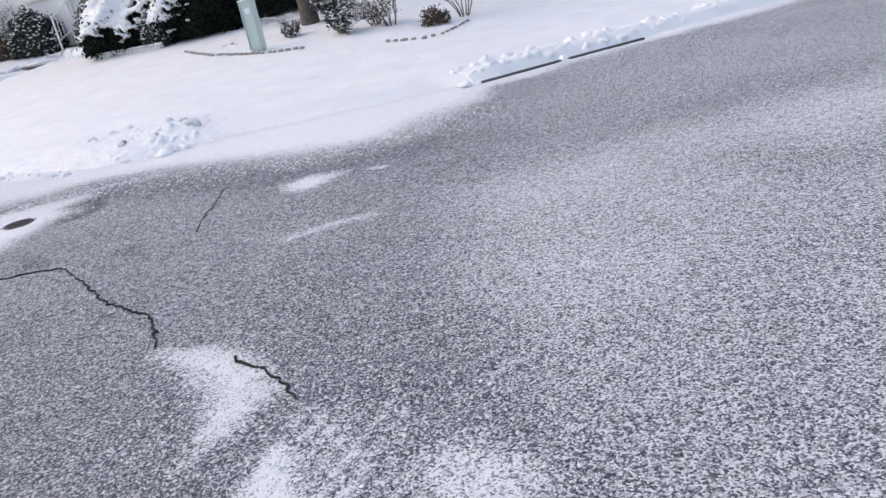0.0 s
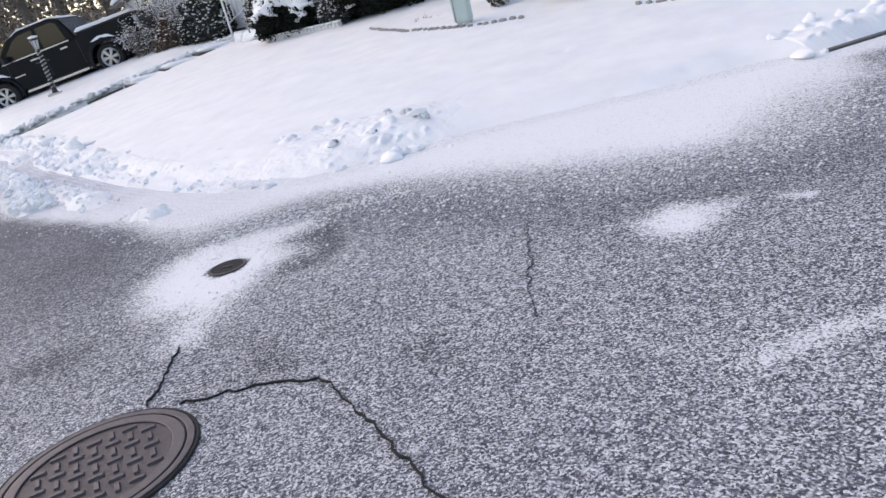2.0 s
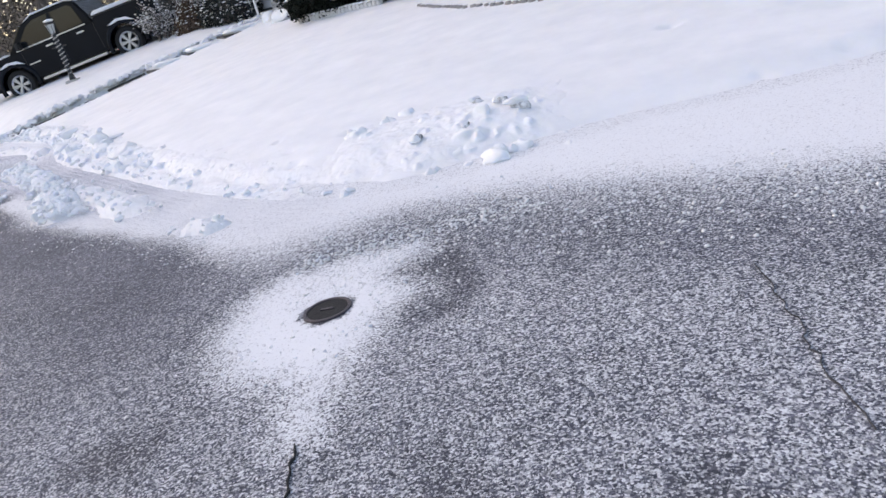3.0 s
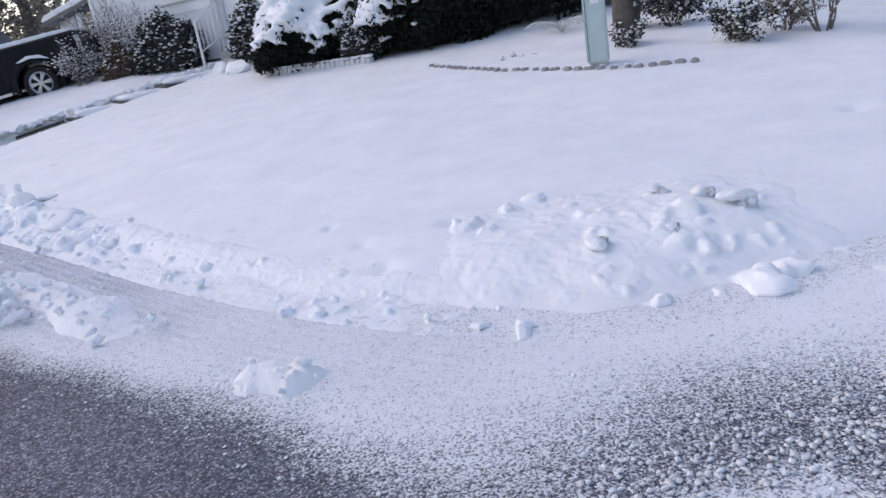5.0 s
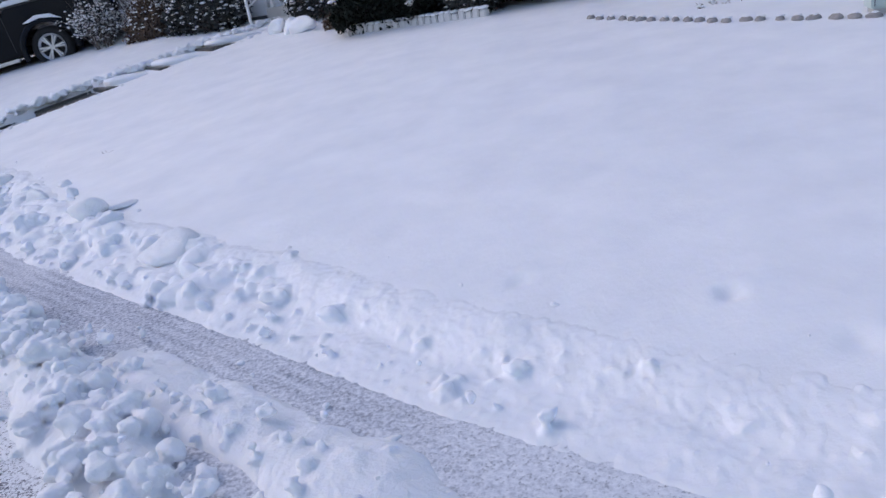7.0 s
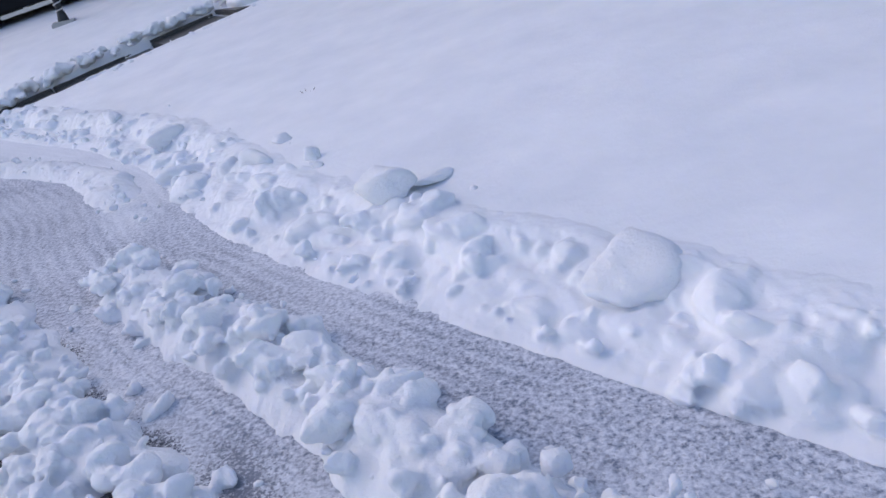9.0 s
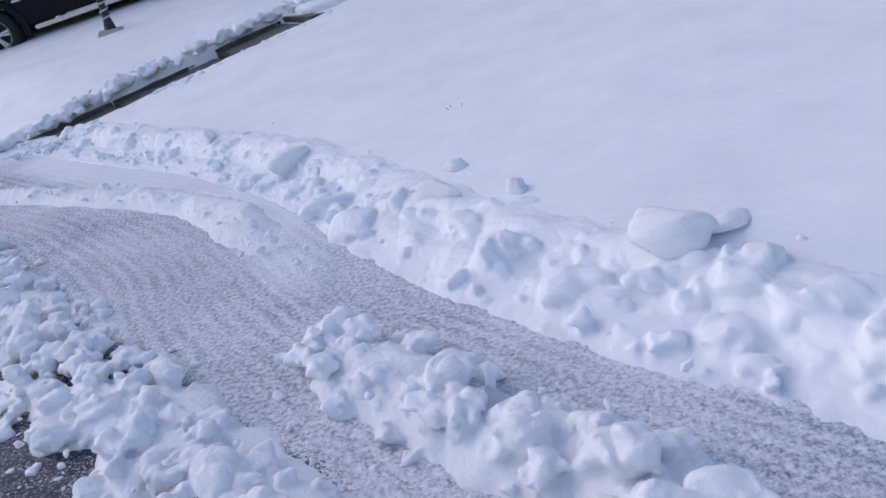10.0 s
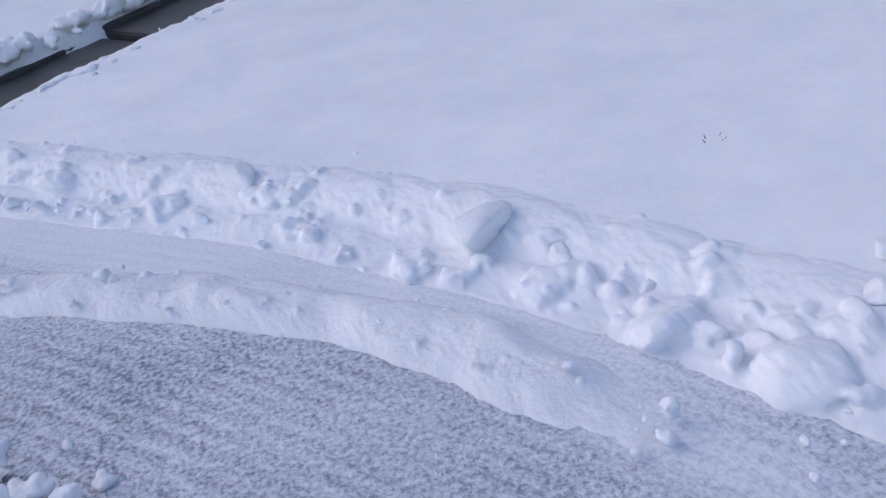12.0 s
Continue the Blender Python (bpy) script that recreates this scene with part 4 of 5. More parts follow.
# ---- kerb along the side street ----
def kerb():
    line = [p for p in FOOT if -0.1 < p[0] < 2.1]
    bm, prev = bmesh.new(), None
    for i, (px, py) in enumerate(line):
        a, b = Vector(line[max(i - 1, 0)]), Vector(line[min(i + 1, len(line) - 1)])
        d = (b - a).normalized()
        nx, ny = d.y, -d.x
        row = [bm.verts.new((px + nx * o, py + ny * o, z)) for o, z in ((0.0, -0.1), (0.003, 0.016), (0.010, 0.020), (0.055, 0.021), (0.055, -0.1))]
        if prev:
            for k in range(4):
                bm.faces.new((prev[k], prev[k + 1], row[k + 1], row[k]))
        prev = row
    bmesh.ops.recalc_face_normals(bm, faces=bm.faces)
    # dark colour paints the shadow gap below the overhanging snow
    tagged(single("kerb", bm, CONCRETE, Matrix(), "concrete kerb coloured dark as the shadow gap under a snow overhang", "kerb", kind="structure"))


kerb()


# ---- garden walk ----
def garden_walk():
    t = thing("garden_walk", Matrix(), "stepped concrete garden walk, wet and partly snowed over", "walkway")
    dx, dy = WALK_DIR
    yaw = math.degrees(math.atan2(dy, dx))
    r = np.random.RandomState(5)
    for u0, u1, z, snowy in ((-0.85, 0.0, 0.10, 0), (0.01, 1.14, 0.20, 0), (1.16, 1.98, 0.33, 0), (2.0, 2.78, 0.455, 1), (2.8, 3.6, 0.58, 1), (3.62, 4.75, 0.72, 1)):
        mid = (u0 + u1) / 2
        px, py = WALK_START[0] + dx * mid, WALK_START[1] + dy * mid
        h = (u1 - u0) / 2
        fall = 0 if snowy else math.degrees(math.atan2(level(px + dx * h, py + dy * h) - level(px - dx * h, py - dy * h), 2 * h))
        drop = 0.02 if snowy else 0.06 if u1 < 1.15 else 0.02
        m = pose(px, py, level(px + 0.1, py - 0.1) - drop, 0, -fall, yaw)
        q1 = 0.62
        sl = part("slab", box(-h, -0.05 if snowy else 0.0, -0.16, h, q1, 0.0, 0.012), CONCRETE, t, at=m)
        if not snowy:
            # edge strip whose dark colour stands in for shade below the snow lip
            part("edge_kerb", box(-h, q1 - 0.02, -0.1, h, q1 + 0.04, 0.03, 0.008), CONCRETE, sl, "concrete edge coloured dark for the shade under the snow")
        if snowy:
            p = lump_points(BALL3, r, 1.0, 1.0, 0.05)
            p = np.sign(p) * np.abs(p) ** 0.6 * np.array([h * 0.92, 0.30, 0.07]) + np.array([0.04, 0.33, 0.03])
            ob = new("snow_layer", points_mesh("snow_layer", p, BALL3[1], SNOW))
            ob.parent = sl
            ob["label"] = "rounded layer of snow"


garden_walk()


def walk_edges():
    """Ragged snow left along both sides of the cleared walk."""
    r = np.random.RandomState(17)
    dx, dy = WALK_DIR
    bodies = []
    for k in range(620):
        u, near = r.uniform(-2.6, 5.2), r.rand() < 0.72
        q = r.normal(0.645, 0.04) if near else r.normal(-0.10, 0.05)
        px, py = WALK_START[0] + dx * u - dy * q, WALK_START[1] + dy * u + dx * q
        size = r.uniform(0.02, 0.065) * (1.0 if near else 0.7)
        ground = level(px - dy * (0.12 if near else -0.1), py + dx * (0.12 if near else -0.1))
        bodies += cluster(r, size, 0.7, (px, py, ground + (r.uniform(-0.03, 0.05) if near else 0.0) - 0.2 * size), 3)
    merged("walk_edge_snow", bodies, 0.014, 2, 0.006, "ragged snow shovelled along the garden walk", CLOD)


walk_edges()


# ---- post lantern ----
def lamp_post():
    t = thing("garden_lamp", pose(-13.78, 20.07, 0.52, 0, 0, 20), "short dark iron post lantern wound with pale wire lights", "garden lamp")
    part("base_block", box(-0.16, -0.12, -0.1, 0.16, 0.12, 0.12, 0.02), PALE_CONCRETE, t, "snow-dusted concrete block")
    part("post", rod((0, 0, 0.1), (0, 0, 1.16), 0.045, 0.036, 12), LAMP_IRON, t, smooth=True)
    part("collar", rod((0, 0, 0.1), (0, 0, 0.24), 0.08, 0.05, 12), LAMP_IRON, t)
    part("cross_arm", rod((-0.16, 0, 0.86), (0.16, 0, 0.86), 0.014, 0.014, 8), LAMP_IRON, t)
    bm = bmesh.new()
    for k in range(90):
        a0, a1 = k * 0.75, (k + 1) * 0.75
        rod((0.056 * math.cos(a0), 0.056 * math.sin(a0), 0.2 + k * 0.0105), (0.056 * math.cos(a1), 0.056 * math.sin(a1), 0.2 + (k + 1) * 0.0105), 0.009, 0.009, 5, bm, False)
    part("wire_lights", bm, WIRE, t, "pale wire of fairy lights")
    head = part("lantern", rod((0, 0, 1.16), (0, 0, 1.36), 0.055, 0.095, 6), LAMP_GLASS, t, "frosted lantern glass")
    bm = rod((0, 0, 1.36), (0, 0, 1.47), 0.12, 0.03, 6)
    rod((0, 0, 1.47), (0, 0, 1.52), 0.018, 0.008, 8, bm)
    part("cap", bm, LAMP_IRON, head)
    bm = bmesh.new()
    for k in range(6):
        a = math.tau * k / 6
        rod((0.056 * math.cos(a), 0.056 * math.sin(a), 1.16), (0.097 * math.cos(a), 0.097 * math.sin(a), 1.36), 0.007, 0.007, 5, bm)
    part("cage", bm, LAMP_IRON, head)
    p = lump_points(BALL2, np.random.RandomState(2), 0.10, 0.35) + np.array([0, 0, 1.44])
    ob = new("snow_cap", points_mesh("snow_cap", p, BALL2[1], SNOW))
    ob.parent = head


lamp_post()


# ---- utility pedestal ----
def pedestal():
    t = thing("utility_pedestal", pose(-3.07, 13.27, level(-3.07, 13.27) - 0.02, 0, 0, -14), "narrow pale green metal utility pedestal standing in snow", "utility box")
    part("base", box(-0.085, -0.075, -0.15, 0.085, 0.075, 0.07, 0.006), PALE_CONCRETE, t, "grey base collar")
    part("housing", box(-0.1, -0.09, 0.05, 0.1, 0.09, 0.78, 0.012), PEDESTAL, t)
    part("cover", box(-0.105, -0.1, 0.06, -0.085, 0.095, 0.78, 0.004), PEDESTAL, t, "side cover with a dark seam")
    part("seam", box(-0.084, -0.0935, 0.07, -0.078, -0.0905, 0.76), GREY_TRIM, t)
    part("label_plate", box(-0.03, -0.0945, 0.60, 0.05, -0.091, 0.68, 0.001), TRIM, t, "plain white label plate")
    part("cap", box(-0.108, -0.098, 0.76, 0.108, 0.098, 0.80, 0.012), PEDESTAL, t)
    p = lump_points(BALL2, np.random.RandomState(3), 0.10, 0.25) + np.array([0, 0, 0.80])
    ob = new("snow_cap", points_mesh("snow_cap", p, BALL2[1], SNOW))
    ob.parent = t


pedestal()


# ---- stone edging of the flower bed ----
def edging():
    r = np.random.RandomState(8)
    lines = (([(-4.75, 15.2), (-4.5, 14.75), (-4.2, 14.25), (-3.92, 13.85), (-3.6, 13.54), (-3.35, 13.3), (-3.02, 13.02), (-2.74, 12.86), (-2.49, 12.8), (-2.25, 12.68)], 0.125),
             ([(-1.0, 11.95), (-0.8, 11.8), (-0.52, 11.74), (-0.23, 11.81), (-0.08, 12.05), (0.22, 12.57)], 0.13))
    for line, gap in lines:
        pts, length = line, 0.0
        while pts:
            out = []
            carry = 0.0
            for (ax, ay), (bx, by) in zip(pts[:-1], pts[1:]):
                d = math.dist((ax, ay), (bx, by))
                s = carry
                while s < d:
                    out.append((ax + (bx - ax) * s / d, ay + (by - ay) * s / d, math.degrees(math.atan2(by - ay, bx - ax))))
                    s += gap * r.uniform(0.9, 1.15)
                carry = s - d
            break
        for x, y, a in out:
            p = lump_points(BALL2, r, 0.042, 0.7, 0.1) * np.array([1.0, 0.9, 1])
            ob = new("edging_stone", points_mesh("edging_stone", p, BALL2[1], STONE))
            ob.matrix_basis = pose(x + r.normal(0, 0.01), y + r.normal(0, 0.01), snow_z(x, y) + 0.006, 0, 0, a)
            tagged(ob, "grey rounded edging stone half buried in snow", "stone", "stones edging the flower bed")
            q = lump_points(BALL2, r, 0.030, 0.35, 0.1) + np.array([0, 0.014, 0.024])
            sn = new("snow_cap", points_mesh("snow_cap", q, BALL2[1], SNOW))
            sn.parent = ob


edging()


# ---- shrubs and trees ----
def leaf_cloud(r, centres, per, size, spread, up=0.0):
    """Many small folded leaves about the given places."""
    n = len(centres) * per
    c = np.repeat(np.array(centres), per, axis=0) + r.normal(0, spread, (n, 3))
    d = r.normal(size=(n, 3)) + np.array([0, 0, up])
    d /= np.linalg.norm(d, axis=1)[:, None]
    e = np.cross(d, r.normal(size=(n, 3)))
    e /= np.linalg.norm(e, axis=1)[:, None]
    s = size * r.uniform(0.6, 1.3, (n, 1))
    f = np.cross(d, e)
    co = np.stack([c - e * s * 0.4, c + d * s + f * s * 0.15, c + e * s * 0.4, c - d * s * 0.6 + f * s * 0.1], 1).reshape(-1, 3)
    fa = np.arange(n * 4).reshape(-1, 4)
    return co, fa


def shell_points(r, n, radii, flat=0.15, low=-0.6):
    """Places on an uneven rounded shell."""
    out = []
    while len(out) < n:
        d = r.normal(size=3)
        d /= np.linalg.norm(d)
        if d[2] < low:
            continue
        k = 1 + flat * math.sin(3.1 * d[0] + 2.2) * math.cos(4.3 * d[1]) + flat * 0.8 * math.sin(7.7 * d[0] - 5.1 * d[2]) + r.normal(0, 0.04)
        out.append((d[0] * radii[0] * k, d[1] * radii[1] * k, d[2] * radii[2] * k, d[2]))
    return np.array(out)


def snow_tufts(r, places, size, squash=0.5):
    co, fa, base = [], [], 0
    for p in places:
        q = lump_points(BALL1, r, size * r.uniform(0.5, 1.3), squash, 0.25) + p
        co.append(q)
        fa.append(BALL1[1] + base)
        base += len(q)
    return np.concatenate(co), np.concatenate(fa)


def add_points(name, data, mat, parent, label="", smooth=True):
    ob = new(name, points_mesh(name, data[0], data[1], mat, smooth))
    ob.parent = parent
    if label:
        ob["label"] = label
    if name in ("snow_load", "foliage", "leaves"):
        ob["kind"] = "stuff"
    return ob


def evergreen(x, y, z, radii, seed, label, leaf=YEW, snow=0.5, name="evergreen_shrub", n=900, edge=0.35, leaf_size=0.05, lean=0.0, tuft=0.085, blanket=False):
    """A dense shrub under a load of snow: solid core coloured as inner shade, needles on an uneven shell, snow on the
    upper side.
    """
    r = np.random.RandomState(seed)
    t = thing(name, pose(x, y, z), label, "shrub")
    h = radii[2] * 0.72
    pts = shell_points(r, n, radii)
    pts[:, 2] += h
    # solid filler; in yews its near-black colour paints the shade between needles
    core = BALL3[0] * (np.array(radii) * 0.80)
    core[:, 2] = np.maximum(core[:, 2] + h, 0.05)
    add_points("core", (core, BALL3[1]), UNLIT_INSIDE if leaf is YEW else TWIG, t, "solid core coloured for shaded inner twigs")
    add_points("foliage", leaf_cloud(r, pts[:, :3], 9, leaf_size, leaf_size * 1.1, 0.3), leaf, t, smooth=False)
    top = pts[(pts[:, 3] - lean * pts[:, 0] / radii[0]) > edge + r.normal(0, 0.13, len(pts))]
    if len(top):
        keep = top[r.rand(len(top)) < snow][:, :3] * 1.06 + np.array([0, 0, 0.03])
        if blanket:
            bodies = [(chunk_points(BALL2, r, tuft * r.uniform(0.6, 1.25), 0.6) + p, BALL2[1]) for p in keep]
            add_points("snow_load", snow_skin(bodies, 0.03, 2, 0.012), SNOW, t, "thick blanket of snow")
        else:
            add_points("snow_load", snow_tufts(r, keep, tuft), SNOW, t, "clumps of snow")
    bm = bmesh.new()
    for k in range(5):
        a = r.uniform(0, math.tau)
        rod((0.1 * math.cos(a), 0.1 * math.sin(a), -0.2), (radii[0] * 0.45 * math.cos(a), radii[1] * 0.45 * math.sin(a), h), 0.03, 0.012, 6, bm)
    tagged(part("stem_cluster", bm, BARK, t), kind="stuff")
    return t


def branches(r, bm, start, way, length, radius, depth, spread=0.5, seg=5):
    """Forked, tapering branches."""
    p, d, tips = Vector(start), Vector(way).normalized(), []
    steps = 3
    for k in range(steps):
        q = p + d * length / steps
        rod(p, q, radius * (1 - 0.25 * k / steps), radius * (1 - 0.25 * (k + 1) / steps), seg, bm, False)
        tips.append(q)
        if depth > 0 and k > 0:
            for _ in range(2 if depth > 1 else 3):
                w = (d + Vector(r.normal(0, spread, 3))).normalized()
                tips += branches(r, bm, q, w, length * r.uniform(0.5, 0.75), radius * 0.55, depth - 1, spread, max(3, seg - 1))
        p = q
        d = (d + Vector(r.normal(0, 0.16, 3))).normalized()
    return tips


def bare_bush(x, y, z, height, seed, label, stems=9, leaf=None, snow=0.3, name="bare_shrub", spread=0.38, leaf_size=0.03):
    r = np.random.RandomState(seed)
    t = thing(name, pose(x, y, z - 0.05), label, "shrub")
    bm, tips = bmesh.new(), []
    for k in range(stems):
        a = math.tau * k / stems + r.uniform(-0.3, 0.3)
        lean = r.uniform(0.15, 0.65)
        tips += branches(r, bm, (0.05 * math.cos(a), 0.05 * math.sin(a), 0), (lean * math.cos(a), lean * math.sin(a), 1), height * r.uniform(0.5, 0.8), 0.011, 2, spread, 5)
    tagged(part("twig_mass", bm, TWIG, t), kind="stuff")
    pts = np.array([tuple(p) for p in tips])
    if leaf:
        add_points("foliage", leaf_cloud(r, pts, 3, leaf_size, leaf_size * 1.3), leaf, t, smooth=False)
    keep = pts[r.rand(len(pts)) < snow]
    if len(keep):
        add_points("snow_load", snow_tufts(r, keep + np.array([0, 0, 0.008]), 0.02, 0.6), SNOW, t, "small clumps of snow")
    return t


def big_tree(x, y, z, height, radius, seed, label, name="bare_tree", depth=2, limbs=7):
    r = np.random.RandomState(seed)
    t = thing(name, pose(x, y, z - 0.1), label, "tree")
    bm = bmesh.new()
    p, d = Vector((0, 0, 0)), Vector((r.normal(0, 0.04), r.normal(0, 0.04), 1)).normalized()
    limbs_bm, n = bmesh.new(), 7
    for k in range(n):
        q = p + d * height / n
        r0, r1 = radius * (1.25 if k == 0 else 1 - 0.75 * k / n), radius * (1 - 0.75 * (k + 1) / n)
        rod(p, q, r0, r1, 12, bm, False)
        if k >= 1:
            for _ in range(max(1, limbs // n + (k > 2))):
                a = r.uniform(0, math.tau)
                branches(r, limbs_bm, q, (math.cos(a), math.sin(a), r.uniform(0.2, 0.9)), height * r.uniform(0.18, 0.36), r1 * 0.5, depth, 0.45, 5)
        p, d = q, (d + Vector((r.normal(0, 0.05), r.normal(0, 0.05), 0.05))).normalized()
    part("trunk", bm, BARK, t, smooth=True)
    part("crown", limbs_bm, BARK, t, "bare forked limbs")
    return t


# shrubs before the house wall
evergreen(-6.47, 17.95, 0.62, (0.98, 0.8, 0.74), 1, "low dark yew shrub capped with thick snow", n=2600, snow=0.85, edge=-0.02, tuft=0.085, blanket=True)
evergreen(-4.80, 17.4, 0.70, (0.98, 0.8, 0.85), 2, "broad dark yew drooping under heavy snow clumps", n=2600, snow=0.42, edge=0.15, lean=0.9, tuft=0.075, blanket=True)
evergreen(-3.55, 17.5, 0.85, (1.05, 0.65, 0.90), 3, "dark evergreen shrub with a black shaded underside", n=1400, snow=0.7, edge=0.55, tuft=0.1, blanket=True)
evergreen(-7.95, 19.85, 0.86, (0.44, 0.40, 0.56), 4, "loose grey-green evergreen shrub flecked with snow", leaf=LEAF, n=700, snow=1.0, edge=-0.6, leaf_size=0.045, tuft=0.032)
evergreen(-5.78, 17.12, 0.66, (0.27, 0.24, 0.42), 14, "small upright evergreen dusted with snow", leaf=LEAF, n=420, snow=0.9, edge=-0.4, leaf_size=0.035, tuft=0.024)
evergreen(-10.1, 21.25, 0.84, (0.60, 0.45, 0.60), 5, "rounded rhododendron with drooping snowy leaves", leaf=LEAF, n=700, snow=1.0, edge=-0.6, leaf_size=0.06, tuft=0.032)
evergreen(-11.2, 21.5, 0.80, (0.36, 0.34, 0.42), 6, "small dark russet evergreen dusted with snow", leaf=RUST, n=420, snow=0.5, edge=-0.3, leaf_size=0.04, tuft=0.028)
bare_bush(-12.3, 22.0, 0.80, 0.72, 7, "twiggy grey shrub frosted with snow", 17, LEAF, 0.7, leaf_size=0.022)
bare_bush(-11.6, 22.45, 0.85, 1.3, 8, "tall bare shrub with upright frosted twigs", 15, None, 0.6, spread=0.2)
bare_bush(-10.9, 22.1, 0.85, 1.1, 9, "bare shrub with upright frosted twigs", 12, None, 0.6, spread=0.2)
# flower bed beside the side street
bare_bush(-2.62, 13.95, level(-2.62, 13.95), 0.2, 10, "small frosted shrub beside the pedestal", 7, LEAF, 0.5, leaf_size=0.02)
bare_bush(-1.72, 13.3, level(-1.72, 13.3), 0.32, 11, "low frosted shrub with small dark leaves", 10, LEAF, 0.6, spread=0.5, leaf_size=0.024)
bare_bush(-1.95, 14.75, level(-1.95, 14.75), 0.38, 12, "low frosted shrub with small dull leaves", 11, LEAF, 0.45)
bare_bush(-1.2, 13.5, level(-1.2, 13.5), 0.34, 13, "twiggy shrub with a few withered leaves in snow", 9, RUST, 0.5, leaf_size=0.018)
bare_bush(-0.95, 13.2, level(-0.95, 13.2), 0.8, 15, "multi-stemmed bare shrub with frosted twigs", 8, None, 0.3, spread=0.25)
bare_bush(0.18, 13.0, level(0.18, 13.0), 0.9, 16, "multi-stemmed bare shrub with pinkish bark", 7, None, 0.2, spread=0.2)
bare_bush(-0.28, 12.65, level(-0.28, 12.65), 0.2, 17, "small clump of dry stalks in snow", 6, RUST, 0.2)
bare_bush(-3.87, 14.65, level(-3.87, 14.65), 0.06, 18, "sprig of dry leaves poking out of the snow", 3, RUST, 0.1, leaf_size=0.009)
bare_bush(-3.62, 14.57, level(-3.62, 14.57), 0.05, 19, "tiny dry sprig poking out of the snow", 2, RUST, 0.1, leaf_size=0.009)
bare_bush(-7.6, 18.6, level(-7.6, 18.6), 0.12, 23, "low dry stalks beside the hedge", 5, RUST, 0.2)
big_tree(-2.4, 15.0, level(-2.4, 15.0), 7.0, 0.14, 21, "grey-barked bare tree standing in the flower bed", depth=1)


def grass_tuft():
    r = np.random.RandomState(4)
    t = thing("grass_tuft", pose(-3.05, 15.8, level(-3.05, 15.8)), "arching tuft of frosted grass blades", "grass")
    bm = bmesh.new()
    for k in range(46):
        a, l = r.uniform(0, math.tau), r.uniform(0.25, 0.5)
        p = Vector((0, 0, 0))
        for j in range(4):
            q = p + Vector((math.cos(a) * l / 4, math.sin(a) * l / 4, l * (0.22 - 0.11 * j)))
            rod(p, q, 0.006, 0.005, 3, bm, False)
            p = q
    tagged(part("blade_mass", bm, WIRE, t), kind="stuff")


grass_tuft()


def grass_tip():
    r = np.random.RandomState(6)
    t = thing("grass_tip", pose(-9.367, 14.593, snow_z(-9.367, 14.593)), "dry grass tip poking out of the snow", "grass")
    for k in range(5):
        a = r.uniform(0, math.tau)
        part("blade", rod((0.03 * math.cos(a), 0.02 * math.sin(a), -0.02), (0.055 * math.cos(a), 0.03 * math.sin(a), r.uniform(0.005, 0.022)), 0.003, 0.0015, 4), TWIG, t)


grass_tip()


